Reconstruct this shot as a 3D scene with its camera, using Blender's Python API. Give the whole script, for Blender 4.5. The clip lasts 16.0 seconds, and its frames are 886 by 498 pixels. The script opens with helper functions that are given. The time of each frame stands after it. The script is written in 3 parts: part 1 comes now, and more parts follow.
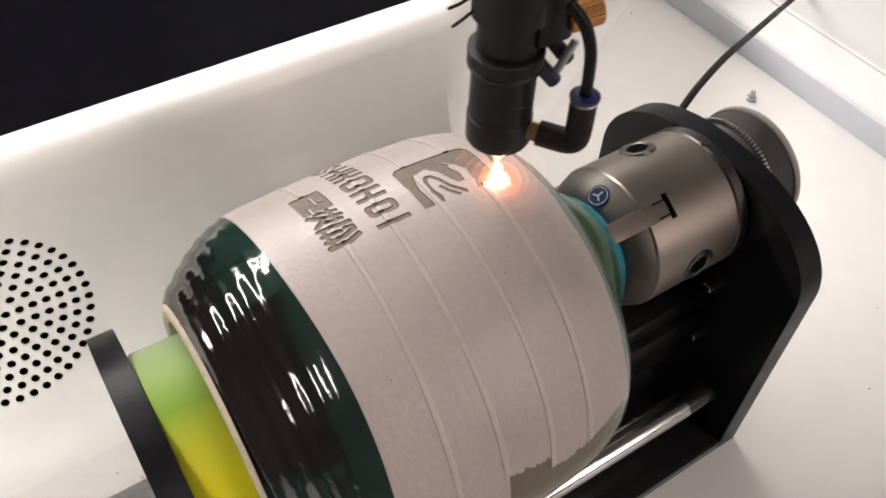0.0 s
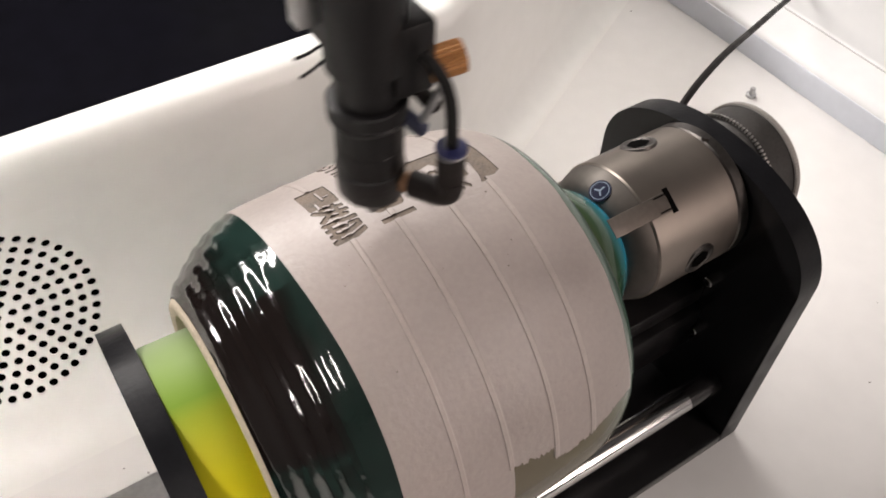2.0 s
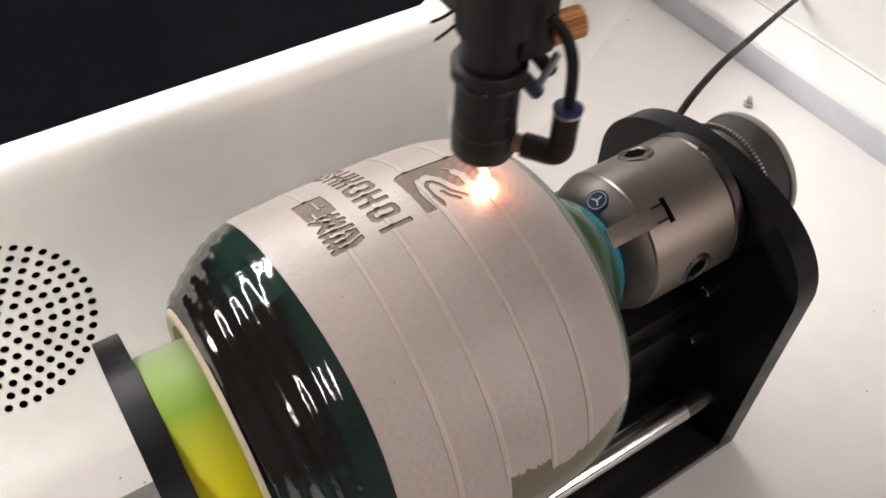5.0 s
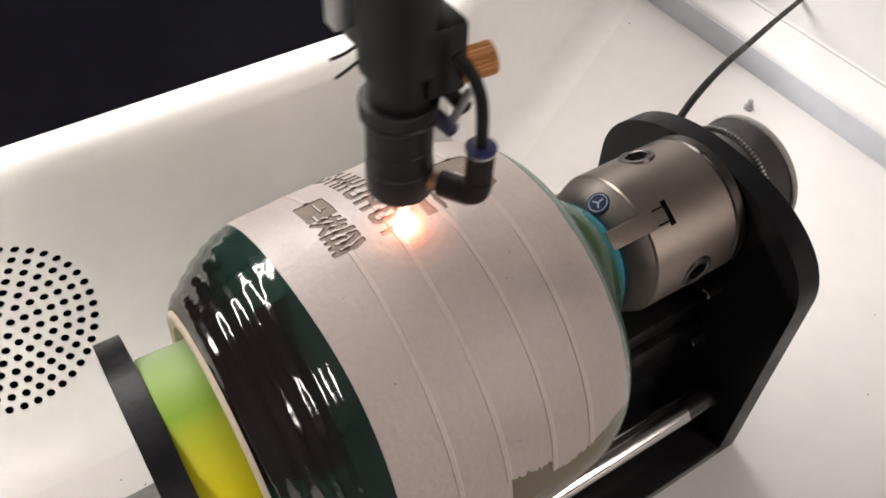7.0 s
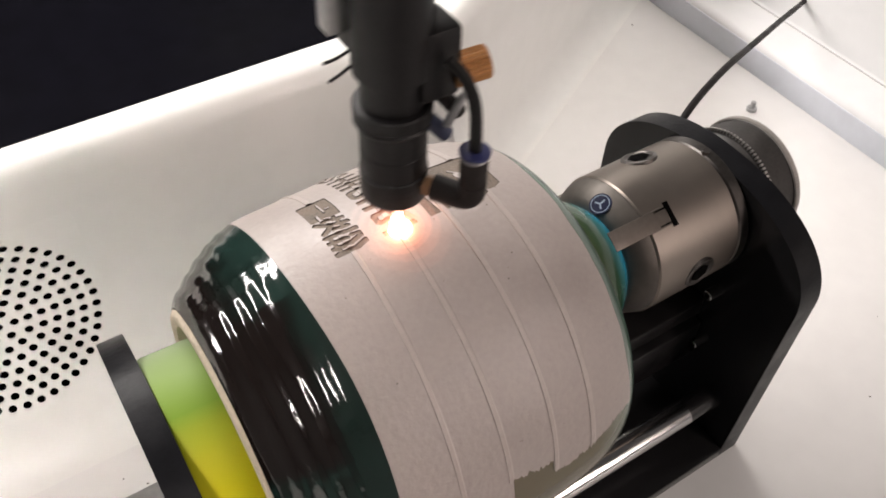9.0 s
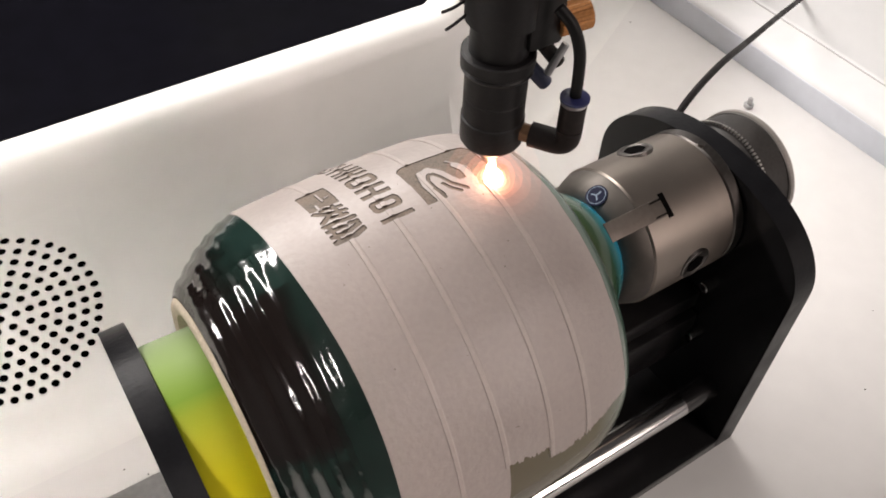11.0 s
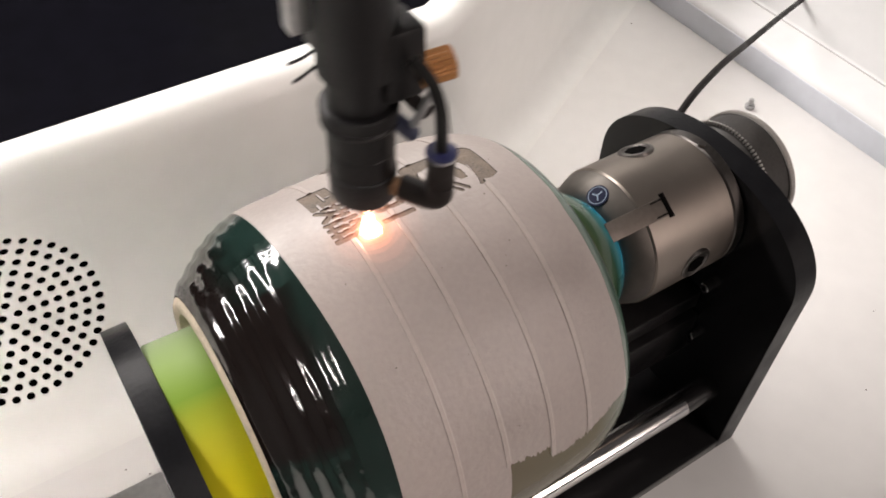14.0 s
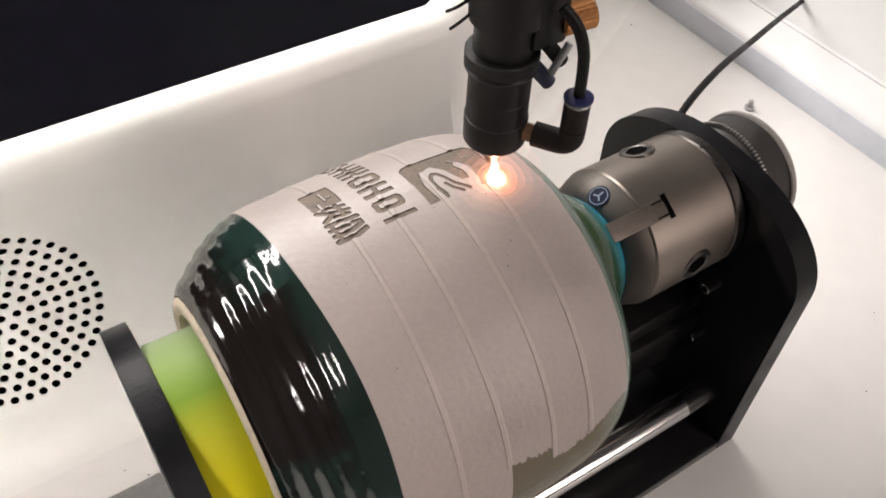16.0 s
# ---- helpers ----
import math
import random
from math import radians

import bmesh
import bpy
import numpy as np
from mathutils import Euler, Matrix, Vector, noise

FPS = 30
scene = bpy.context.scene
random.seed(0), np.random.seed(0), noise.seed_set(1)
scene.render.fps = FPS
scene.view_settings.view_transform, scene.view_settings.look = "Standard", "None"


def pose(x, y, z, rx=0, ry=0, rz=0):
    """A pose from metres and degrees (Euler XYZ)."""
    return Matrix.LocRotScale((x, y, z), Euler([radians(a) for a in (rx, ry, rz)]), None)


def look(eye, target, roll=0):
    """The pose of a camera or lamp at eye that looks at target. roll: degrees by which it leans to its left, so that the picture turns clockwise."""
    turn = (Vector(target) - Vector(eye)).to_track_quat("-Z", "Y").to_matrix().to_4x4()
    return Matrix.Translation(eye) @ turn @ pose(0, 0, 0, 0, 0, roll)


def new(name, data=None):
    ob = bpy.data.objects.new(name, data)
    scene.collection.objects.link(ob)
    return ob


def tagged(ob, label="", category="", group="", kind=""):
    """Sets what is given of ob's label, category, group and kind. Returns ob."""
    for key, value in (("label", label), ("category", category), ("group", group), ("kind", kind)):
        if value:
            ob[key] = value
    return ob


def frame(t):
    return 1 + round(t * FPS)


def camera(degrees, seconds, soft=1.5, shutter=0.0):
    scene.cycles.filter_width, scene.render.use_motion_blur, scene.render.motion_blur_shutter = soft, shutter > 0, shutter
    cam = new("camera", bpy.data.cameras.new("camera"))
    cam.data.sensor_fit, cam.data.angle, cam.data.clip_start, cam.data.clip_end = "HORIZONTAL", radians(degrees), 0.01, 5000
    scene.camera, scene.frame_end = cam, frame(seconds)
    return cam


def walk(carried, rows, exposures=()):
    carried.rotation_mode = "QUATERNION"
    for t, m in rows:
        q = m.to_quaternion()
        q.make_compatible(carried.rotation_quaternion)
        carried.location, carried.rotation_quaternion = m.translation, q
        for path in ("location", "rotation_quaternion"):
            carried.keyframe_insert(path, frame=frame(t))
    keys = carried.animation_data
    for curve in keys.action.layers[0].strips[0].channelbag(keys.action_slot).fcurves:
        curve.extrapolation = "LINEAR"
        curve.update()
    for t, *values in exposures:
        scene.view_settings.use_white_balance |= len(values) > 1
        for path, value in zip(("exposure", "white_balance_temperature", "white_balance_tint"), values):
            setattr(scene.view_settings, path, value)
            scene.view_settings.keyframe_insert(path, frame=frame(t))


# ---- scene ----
cam = camera(54.93, 16.0, soft=1.8, shutter=0.5)
PATH = [
    (0.0, look((-0.31269, -0.20313, 0.50722), (-0.16231, 0.01244, 0.20570), 2.723)),
    (0.5, look((-0.31363, -0.20633, 0.50554), (-0.16383, 0.00939, 0.20383), 2.723)),
    (1.0, look((-0.31564, -0.20631, 0.50732), (-0.16656, 0.00899, 0.20496), 2.546)),
    (1.5, look((-0.31576, -0.20664, 0.50801), (-0.16638, 0.00879, 0.20590), 2.369)),
    (2.0, look((-0.31667, -0.20631, 0.50883), (-0.16645, 0.00941, 0.20733), 2.435)),
    (2.5, look((-0.31593, -0.20593, 0.50889), (-0.16491, 0.01030, 0.20817), 2.484)),
    (3.0, look((-0.31582, -0.20457, 0.50883), (-0.16416, 0.01214, 0.20877), 2.519)),
    (3.5, look((-0.31585, -0.20530, 0.50919), (-0.16403, 0.01188, 0.20956), 2.374)),
    (4.0, look((-0.31607, -0.20560, 0.50963), (-0.16376, 0.01160, 0.21026), 2.494)),
    (6.5, look((-0.31563, -0.20621, 0.50973), (-0.16332, 0.01188, 0.21100), 2.630)),
    (7.0, look((-0.31634, -0.20619, 0.50971), (-0.16374, 0.01226, 0.21139), 2.632)),
    (7.5, look((-0.31609, -0.20647, 0.50975), (-0.16310, 0.01185, 0.21154), 2.637)),
    (8.0, look((-0.31600, -0.20606, 0.50916), (-0.16331, 0.01253, 0.21100), 2.543)),
    (8.5, look((-0.31643, -0.20564, 0.50917), (-0.16392, 0.01333, 0.21119), 2.726)),
    (9.0, look((-0.31686, -0.20687, 0.51024), (-0.16503, 0.01250, 0.21220), 2.611)),
    (11.5, look((-0.32022, -0.21365, 0.51035), (-0.16827, 0.00618, 0.21272), 2.633)),
    (12.0, look((-0.32071, -0.21362, 0.51057), (-0.16882, 0.00697, 0.21347), 2.579)),
    (12.5, look((-0.32087, -0.21351, 0.51081), (-0.16929, 0.00743, 0.21380), 2.581)),
    (13.0, look((-0.32114, -0.21366, 0.51077), (-0.16942, 0.00759, 0.21407), 2.554)),
    (13.5, look((-0.32031, -0.21366, 0.51038), (-0.16879, 0.00742, 0.21345), 2.496)),
    (14.0, look((-0.32030, -0.21428, 0.51038), (-0.16849, 0.00611, 0.21309), 2.569)),
    (14.5, look((-0.32046, -0.21446, 0.51101), (-0.16862, 0.00576, 0.21361), 2.576)),
    (15.0, look((-0.32059, -0.21382, 0.51065), (-0.16817, 0.00606, 0.21329), 2.767)),
    (15.5, look((-0.32069, -0.21267, 0.50920), (-0.16806, 0.00725, 0.21198), 2.891)),
    (16.0, look((-0.32111, -0.21315, 0.50911), (-0.16834, 0.00715, 0.21224), 2.800)),
]
walk(cam, PATH)

H = 0.1692            # height of the turning axis over the bed
JY, JZ = -0.003, H - 0.003   # the jar sits a little off the axis

# ---------- world and light ----------
world = bpy.data.worlds.new("world")
scene.world = world
world.use_nodes = True
wbg = world.node_tree.nodes["Background"]
wbg.inputs[0].default_value = (0.93, 0.96, 1.0, 1)
wbg.inputs[1].default_value = 0.37


def area(name, loc, target, sx, sy, watts, colour):
    data = bpy.data.lights.new(name, "AREA")
    data.shape, data.size, data.size_y, data.energy, data.color = "RECTANGLE", sx, sy, watts, colour
    ob = new(name, data)
    ob.matrix_world = look(loc, target)
    return ob


area("light_strip", (-0.35, 0.98, 0.93), (-0.15, 0.0, 0.15), 1.9, 0.055, 29.0, (1.0, 0.94, 0.90))
left_lamp = area("unseen_lamp", (-1.05, -0.80, 1.75), (-0.60, 0.18, 0.03), 0.16, 0.95, 3.4, (1.0, 0.915, 0.86))
left_lamp.data.spread = radians(34)
# Fill with no known source, added low behind the bed for its far end.
area("unseen_lamp", (0.32, 0.78, 0.82), (0.12, 0.20, 0.0), 0.7, 0.10, 0.5, (1.0, 0.915, 0.865))
# Invented narrow beam that lifts the far corner of the bed.
corner_fill = area("corner_fill", (0.12, 0.33, 1.0), (0.09, 0.21, 0.0), 0.40, 0.30, 0.40, (1.0, 0.93, 0.88))
corner_fill.data.spread = radians(42)
ceiling_tube = area("ceiling_tube", (0.15, -0.95, 1.86), (0.15, -0.95, 0.0), 0.24, 1.3, 3.2, (1.0, 0.92, 0.88))
ceiling_tube.matrix_world = pose(0.15, -0.95, 1.86)
# Warm fill added low in front of the machine, its source unseen.
area("unseen_lamp", (0.60, -1.55, 1.00), (-0.1, 0.1, 0.1), 0.26, 1.3, 14.5, (1.0, 0.84, 0.775))


# ---------- materials ----------
def material(name, colour, rough=0.5, metal=0.0, vary=0.12, scale=40.0, bump=0.0, bump_scale=300.0, coat=0.0, stretch=(1, 1, 1), gloss=0.5):
    m = bpy.data.materials.new(name)
    m.use_nodes = True
    nt = m.node_tree
    b = nt.nodes["Principled BSDF"]
    b.inputs["Metallic"].default_value = metal
    b.inputs["Coat Weight"].default_value = coat
    b.inputs["Specular IOR Level"].default_value = gloss
    b.inputs["Coat Roughness"].default_value = 0.05
    tc = nt.nodes.new("ShaderNodeTexCoord")
    mp = nt.nodes.new("ShaderNodeMapping")
    mp.inputs["Scale"].default_value = stretch
    nt.links.new(tc.outputs["Object"], mp.inputs[0])
    n1 = nt.nodes.new("ShaderNodeTexNoise")
    n1.inputs["Scale"].default_value = scale
    n1.inputs["Detail"].default_value = 6
    nt.links.new(mp.outputs[0], n1.inputs["Vector"])
    n2 = nt.nodes.new("ShaderNodeTexNoise")
    n2.inputs["Scale"].default_value = scale * 9
    n2.inputs["Detail"].default_value = 3
    nt.links.new(mp.outputs[0], n2.inputs["Vector"])
    add = nt.nodes.new("ShaderNodeMath")
    add.operation = "ADD"
    nt.links.new(n1.outputs[0], add.inputs[0])
    nt.links.new(n2.outputs[0], add.inputs[1])
    rng = nt.nodes.new("ShaderNodeMapRange")
    rng.inputs[1].default_value, rng.inputs[2].default_value = 0.7, 1.3
    rng.inputs[3].default_value, rng.inputs[4].default_value = 1 - vary, 1 + vary
    nt.links.new(add.outputs[0], rng.inputs[0])
    mul = nt.nodes.new("ShaderNodeMix")
    mul.data_type, mul.blend_type = "RGBA", "MULTIPLY"
    mul.inputs[0].default_value = 1.0
    mul.inputs[6].default_value = (*colour, 1)
    nt.links.new(rng.outputs[0], mul.inputs[7])
    nt.links.new(mul.outputs[2], b.inputs["Base Color"])
    rr = nt.nodes.new("ShaderNodeMapRange")
    rr.inputs[1].default_value, rr.inputs[2].default_value = 0.35, 0.65
    rr.inputs[3].default_value, rr.inputs[4].default_value = max(0.02, rough * 0.82), min(1, rough * 1.18)
    nt.links.new(n1.outputs[0], rr.inputs[0])
    nt.links.new(rr.outputs[0], b.inputs["Roughness"])
    if bump:
        n3 = nt.nodes.new("ShaderNodeTexNoise")
        n3.inputs["Scale"].default_value = bump_scale
        n3.inputs["Detail"].default_value = 4
        nt.links.new(mp.outputs[0], n3.inputs["Vector"])
        bp = nt.nodes.new("ShaderNodeBump")
        bp.inputs["Strength"].default_value = bump
        bp.inputs["Distance"].default_value = 0.001
        nt.links.new(n3.outputs[0], bp.inputs["Height"])
        nt.links.new(bp.outputs[0], b.inputs["Normal"])
    return m


def glow(name, colour, strength):
    m = bpy.data.materials.new(name)
    m.use_nodes = True
    b = m.node_tree.nodes["Principled BSDF"]
    b.inputs["Base Color"].default_value = (*colour, 1)
    b.inputs["Emission Color"].default_value = (*colour, 1)
    b.inputs["Emission Strength"].default_value = strength
    return m


def glaze_material():
    """Near-black brown glaze with green where a second pour ran over the crown, along the belly and below."""
    m = material("bottle_green_glaze", (0.02, 0.05, 0.04), 0.11, vary=0.3, scale=30, bump=0.36, bump_scale=110, gloss=0.85)
    nt = m.node_tree
    b = nt.nodes["Principled BSDF"]
    tc = nt.nodes.new("ShaderNodeTexCoord")
    sep = nt.nodes.new("ShaderNodeSeparateXYZ")
    nt.links.new(tc.outputs["Object"], sep.inputs[0])

    def grain(scale, detail, distortion=0.0):
        n = nt.nodes.new("ShaderNodeTexNoise")
        n.inputs["Scale"].default_value, n.inputs["Detail"].default_value, n.inputs["Distortion"].default_value = scale, detail, distortion
        nt.links.new(tc.outputs["Object"], n.inputs["Vector"])
        return n.outputs[0]

    def calc(op, a, b2):
        q = nt.nodes.new("ShaderNodeMath")
        q.operation = op
        for k, v in enumerate((a, b2)):
            if isinstance(v, float):
                q.inputs[k].default_value = v
            else:
                nt.links.new(v, q.inputs[k])
        return q.outputs[0]

    def ramped(v, lo, hi):
        q = nt.nodes.new("ShaderNodeMapRange")
        nt.links.new(v, q.inputs[0])
        q.inputs[1].default_value, q.inputs[2].default_value = lo, hi
        return q.outputs[0]
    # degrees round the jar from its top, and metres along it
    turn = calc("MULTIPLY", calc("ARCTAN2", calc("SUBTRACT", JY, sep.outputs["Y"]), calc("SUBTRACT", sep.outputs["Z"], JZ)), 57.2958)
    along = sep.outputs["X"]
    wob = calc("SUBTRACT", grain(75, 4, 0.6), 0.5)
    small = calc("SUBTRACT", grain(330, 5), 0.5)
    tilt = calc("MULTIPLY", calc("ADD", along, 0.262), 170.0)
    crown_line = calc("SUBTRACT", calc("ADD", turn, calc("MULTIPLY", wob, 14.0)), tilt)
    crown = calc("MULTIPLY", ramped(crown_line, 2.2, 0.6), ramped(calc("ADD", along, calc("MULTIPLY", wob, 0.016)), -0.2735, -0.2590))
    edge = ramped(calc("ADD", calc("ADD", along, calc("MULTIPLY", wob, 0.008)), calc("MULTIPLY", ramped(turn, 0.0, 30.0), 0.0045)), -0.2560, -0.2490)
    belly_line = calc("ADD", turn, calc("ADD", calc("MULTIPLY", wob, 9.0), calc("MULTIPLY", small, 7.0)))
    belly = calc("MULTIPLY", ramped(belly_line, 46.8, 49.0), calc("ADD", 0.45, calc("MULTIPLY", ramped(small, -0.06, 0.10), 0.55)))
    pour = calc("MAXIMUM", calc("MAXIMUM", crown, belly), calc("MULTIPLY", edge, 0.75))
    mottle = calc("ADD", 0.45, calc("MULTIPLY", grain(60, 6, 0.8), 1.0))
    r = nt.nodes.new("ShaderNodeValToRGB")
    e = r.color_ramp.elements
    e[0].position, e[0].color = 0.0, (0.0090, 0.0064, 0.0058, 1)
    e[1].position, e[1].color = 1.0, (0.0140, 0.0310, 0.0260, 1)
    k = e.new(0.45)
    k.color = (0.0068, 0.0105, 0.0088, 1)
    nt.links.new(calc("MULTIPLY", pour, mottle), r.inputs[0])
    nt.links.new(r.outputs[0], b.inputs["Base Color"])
    return m


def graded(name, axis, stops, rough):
    """A glaze or plastic whose base colour changes along one axis."""
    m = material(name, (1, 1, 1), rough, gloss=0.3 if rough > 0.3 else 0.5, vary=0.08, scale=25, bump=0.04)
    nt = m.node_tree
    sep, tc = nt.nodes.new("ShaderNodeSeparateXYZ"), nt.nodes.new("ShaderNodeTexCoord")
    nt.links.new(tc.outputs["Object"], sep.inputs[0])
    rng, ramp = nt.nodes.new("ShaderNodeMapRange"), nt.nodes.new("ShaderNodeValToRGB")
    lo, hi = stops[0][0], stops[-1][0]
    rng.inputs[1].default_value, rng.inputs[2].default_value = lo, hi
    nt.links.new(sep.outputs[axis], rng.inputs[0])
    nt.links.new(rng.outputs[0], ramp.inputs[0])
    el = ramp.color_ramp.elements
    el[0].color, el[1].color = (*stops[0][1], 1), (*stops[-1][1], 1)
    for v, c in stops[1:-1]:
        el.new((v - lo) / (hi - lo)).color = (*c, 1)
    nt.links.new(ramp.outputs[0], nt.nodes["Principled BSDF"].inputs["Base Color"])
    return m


WHITE = material("white_powder_coat", (0.73, 0.725, 0.70), 0.36, vary=0.025, scale=6, bump=0.05, bump_scale=500)
BED = material("white_bed_enamel", (0.69, 0.68, 0.665), 0.40, vary=0.03, scale=5, bump=0.05, bump_scale=450)
WHITE_B = material("white_enamel_ledge", (0.78, 0.78, 0.78), 0.5, vary=0.02, scale=8, bump=0.04, bump_scale=400)
BLACK = material("black_anodised", (0.0090, 0.0085, 0.0090), 0.22, gloss=0.45, vary=0.25, scale=20, bump=0.05, bump_scale=600)
EDGE = material("worn_black_edge", (0.0060, 0.0060, 0.0072), 0.36, gloss=0.16, vary=0.2, scale=60, bump=0.15, bump_scale=400)
WORN = material("rubbed_metal_edge", (0.055, 0.055, 0.055), 0.35, 0.4, vary=0.7, scale=120)
BLACK_MATT = material("black_machined", (0.0052, 0.0046, 0.0050), 0.44, gloss=0.27, vary=0.3, scale=60, bump=0.1, bump_scale=500)
DARK = material("dark_interior", (0.0026, 0.0025, 0.0042), 0.85, gloss=0.03, vary=0.3, scale=5)
HOLE = material("dark_recess", (0.0022, 0.002, 0.002), 0.9, gloss=0.02, vary=0.2)
STEEL = material("turned_steel", (0.255, 0.222, 0.196), 0.42, 1.0, vary=0.05, scale=9, bump=0.006, bump_scale=900)
STEEL_N = material("dull_tapered_steel", (0.105, 0.095, 0.086), 0.58, 1.0, vary=0.12, scale=22, bump=0.06, bump_scale=240)
STEEL_J = material("ground_jaw_steel", (0.150, 0.130, 0.116), 0.55, 1.0, vary=0.1, scale=40, bump=0.03, bump_scale=400)
STEEL_D = material("dark_oiled_steel", (0.12, 0.11, 0.104), 0.42, 1.0, vary=0.2, scale=40, bump=0.08, bump_scale=300)
PULLEY = material("worn_dark_pulley", (0.028, 0.025, 0.023), 0.6, gloss=0.4, vary=0.3, scale=60, bump=0.1)
CHROME = material("polished_chrome", (0.46, 0.455, 0.455), 0.15, 1.0, vary=0.04, scale=30)
BRIGHT = material("bright_tooth_steel", (0.62, 0.60, 0.57), 0.35, 0.9, vary=0.1, scale=30)
RING = material("pale_ring_metal", (0.34, 0.32, 0.30), 0.6, 0.3, vary=0.1, scale=60)
ALU = material("grey_aluminium", (0.42, 0.42, 0.42), 0.4, 0.8, vary=0.1, scale=30)
BRASS = material("knurled_brass", (0.40, 0.19, 0.07), 0.5, 0.6, vary=0.25, scale=80, bump=0.1)
BRASS_D = material("dull_brass", (0.24, 0.135, 0.075), 0.5, 0.6, vary=0.2, scale=80)


def wrinkled(m, strength):
    """Adds the shallow crêpe wrinkles of masking paper to a material that already has a fine bump."""
    nt = m.node_tree
    fine_bump = next(n for n in nt.nodes if n.type == "BUMP")
    tc, mp = nt.nodes.new("ShaderNodeTexCoord"), nt.nodes.new("ShaderNodeMapping")
    mp.inputs["Scale"].default_value = (1.0, 2.2, 2.2)
    nt.links.new(tc.outputs["Object"], mp.inputs[0])
    n = nt.nodes.new("ShaderNodeTexNoise")
    n.inputs["Scale"].default_value, n.inputs["Detail"].default_value, n.inputs["Distortion"].default_value = 115, 3, 1.2
    nt.links.new(mp.outputs[0], n.inputs["Vector"])
    patch = nt.nodes.new("ShaderNodeTexNoise")
    patch.inputs["Scale"].default_value = 22
    nt.links.new(tc.outputs["Object"], patch.inputs["Vector"])
    amount = nt.nodes.new("ShaderNodeMapRange")
    amount.inputs[1].default_value, amount.inputs[2].default_value = 0.40, 0.62
    amount.inputs[3].default_value, amount.inputs[4].default_value = strength * 0.25, strength
    nt.links.new(patch.outputs[0], amount.inputs[0])
    b = nt.nodes.new("ShaderNodeBump")
    b.inputs["Distance"].default_value = 0.0022
    nt.links.new(amount.outputs[0], b.inputs["Strength"])
    nt.links.new(n.outputs[0], b.inputs["Height"])
    nt.links.new(b.outputs[0], fine_bump.inputs["Normal"])


GLAZE = glaze_material()
CLAY = material("unglazed_clay", (0.50, 0.43, 0.33), 0.85, vary=0.18, scale=60, bump=0.5, bump_scale=500)
PAPER = material("cream_masking_paper", (0.360, 0.312, 0.288), 0.50, gloss=1.0, vary=0.06, scale=45, bump=0.3, bump_scale=330)
BURN = material("burnt_engraving", (0.175, 0.140, 0.112), 0.75, vary=0.35, scale=140, bump=0.6, bump_scale=600)
PAPER_LAP = material("doubled_masking_paper", (0.410, 0.358, 0.330), 0.50, gloss=1.0, vary=0.06, scale=45, bump=0.5, bump_scale=330)
wrinkled(PAPER, 0.20)
wrinkled(PAPER_LAP, 0.14)
BURN_D = material("charred_edge", (0.07, 0.055, 0.045), 0.85, vary=0.35, scale=140)
GLASS_G = graded("olive_green_glaze", "X", ((-0.21, (0.105, 0.085, 0.048)), (-0.150, (0.125, 0.112, 0.068)), (-0.134, (0.135, 0.155, 0.115)), (-0.1225, (0.075, 0.125, 0.10))), 0.16)
# Pale reflected light on top, yellow glow-through below, painted into the colour.
LIME = graded("lime_green_nylon_lit", "Y", ((-0.050, (0.66, 0.56, 0.005)), (-0.028, (0.42, 0.42, 0.010)), (-0.010, (0.15, 0.25, 0.020)), (0.008, (0.20, 0.29, 0.08)), (0.030, (0.22, 0.28, 0.15))), 0.65)
# Olive reflection and blue rim light are put into the cap's colour.
TEAL = graded("blue_green_plastic", "X", ((-0.106, (0.050, 0.062, 0.020)), (-0.094, (0.030, 0.072, 0.042)), (-0.0885, (0.030, 0.17, 0.19)), (-0.083, (0.025, 0.30, 0.46))), 0.12)
RUBBER = material("black_rubber", (0.007, 0.005, 0.005), 0.6, gloss=0.18, vary=0.2, scale=50)
TUBE = material("black_air_hose", (0.006, 0.0055, 0.0055), 0.45, gloss=0.2, vary=0.2, scale=50)
SLATE = material("slate_blue_plastic", (0.030, 0.036, 0.075), 0.45, vary=0.2, scale=80)
# Blue-grey tint puts the shade of the ledge's step face into the colour.
STEP_SHADE = material("blue_grey_step_shade", (0.62, 0.645, 0.70), 0.4, vary=0.04, scale=8)
SEAM = material("grey_joint", (0.56, 0.55, 0.55), 0.7, vary=0.1)
PLASTIC = material("black_fitting_plastic", (0.013, 0.009, 0.008), 0.6, gloss=0.25, vary=0.2, scale=80, bump=0.1)
BLUE = material("blue_collar_plastic", (0.022, 0.026, 0.095), 0.4, vary=0.15, scale=60)
LABEL_BLUE = material("dark_blue_sticker", (0.008, 0.010, 0.030), 0.65, gloss=0.15, vary=0.1)
LABEL_PALE = material("pale_blue_print", (0.22, 0.27, 0.34), 0.6, gloss=0.15, vary=0.1)
GREY_WALL = material("grey_room_wall", (0.30, 0.30, 0.30), 0.8, vary=0.1, scale=2)
SPARK = glow("white_hot_spark", (1.0, 0.41, 0.26), 46.0)
SPARK_CORE = glow("white_hot_core", (1.0, 0.62, 0.36), 40.0)


# ---------- builders ----------
def link_mesh(name, bm, mat, smooth=True, sharp=35):
    me = bpy.data.meshes.new(name)
    bmesh.ops.recalc_face_normals(bm, faces=bm.faces[:])
    bm.to_mesh(me)
    bm.free()
    me.materials.append(mat)
    if smooth:
        me.polygons.foreach_set("use_smooth", [True] * len(me.polygons))
        me.set_sharp_from_angle(angle=radians(sharp))
    return new(name, me)


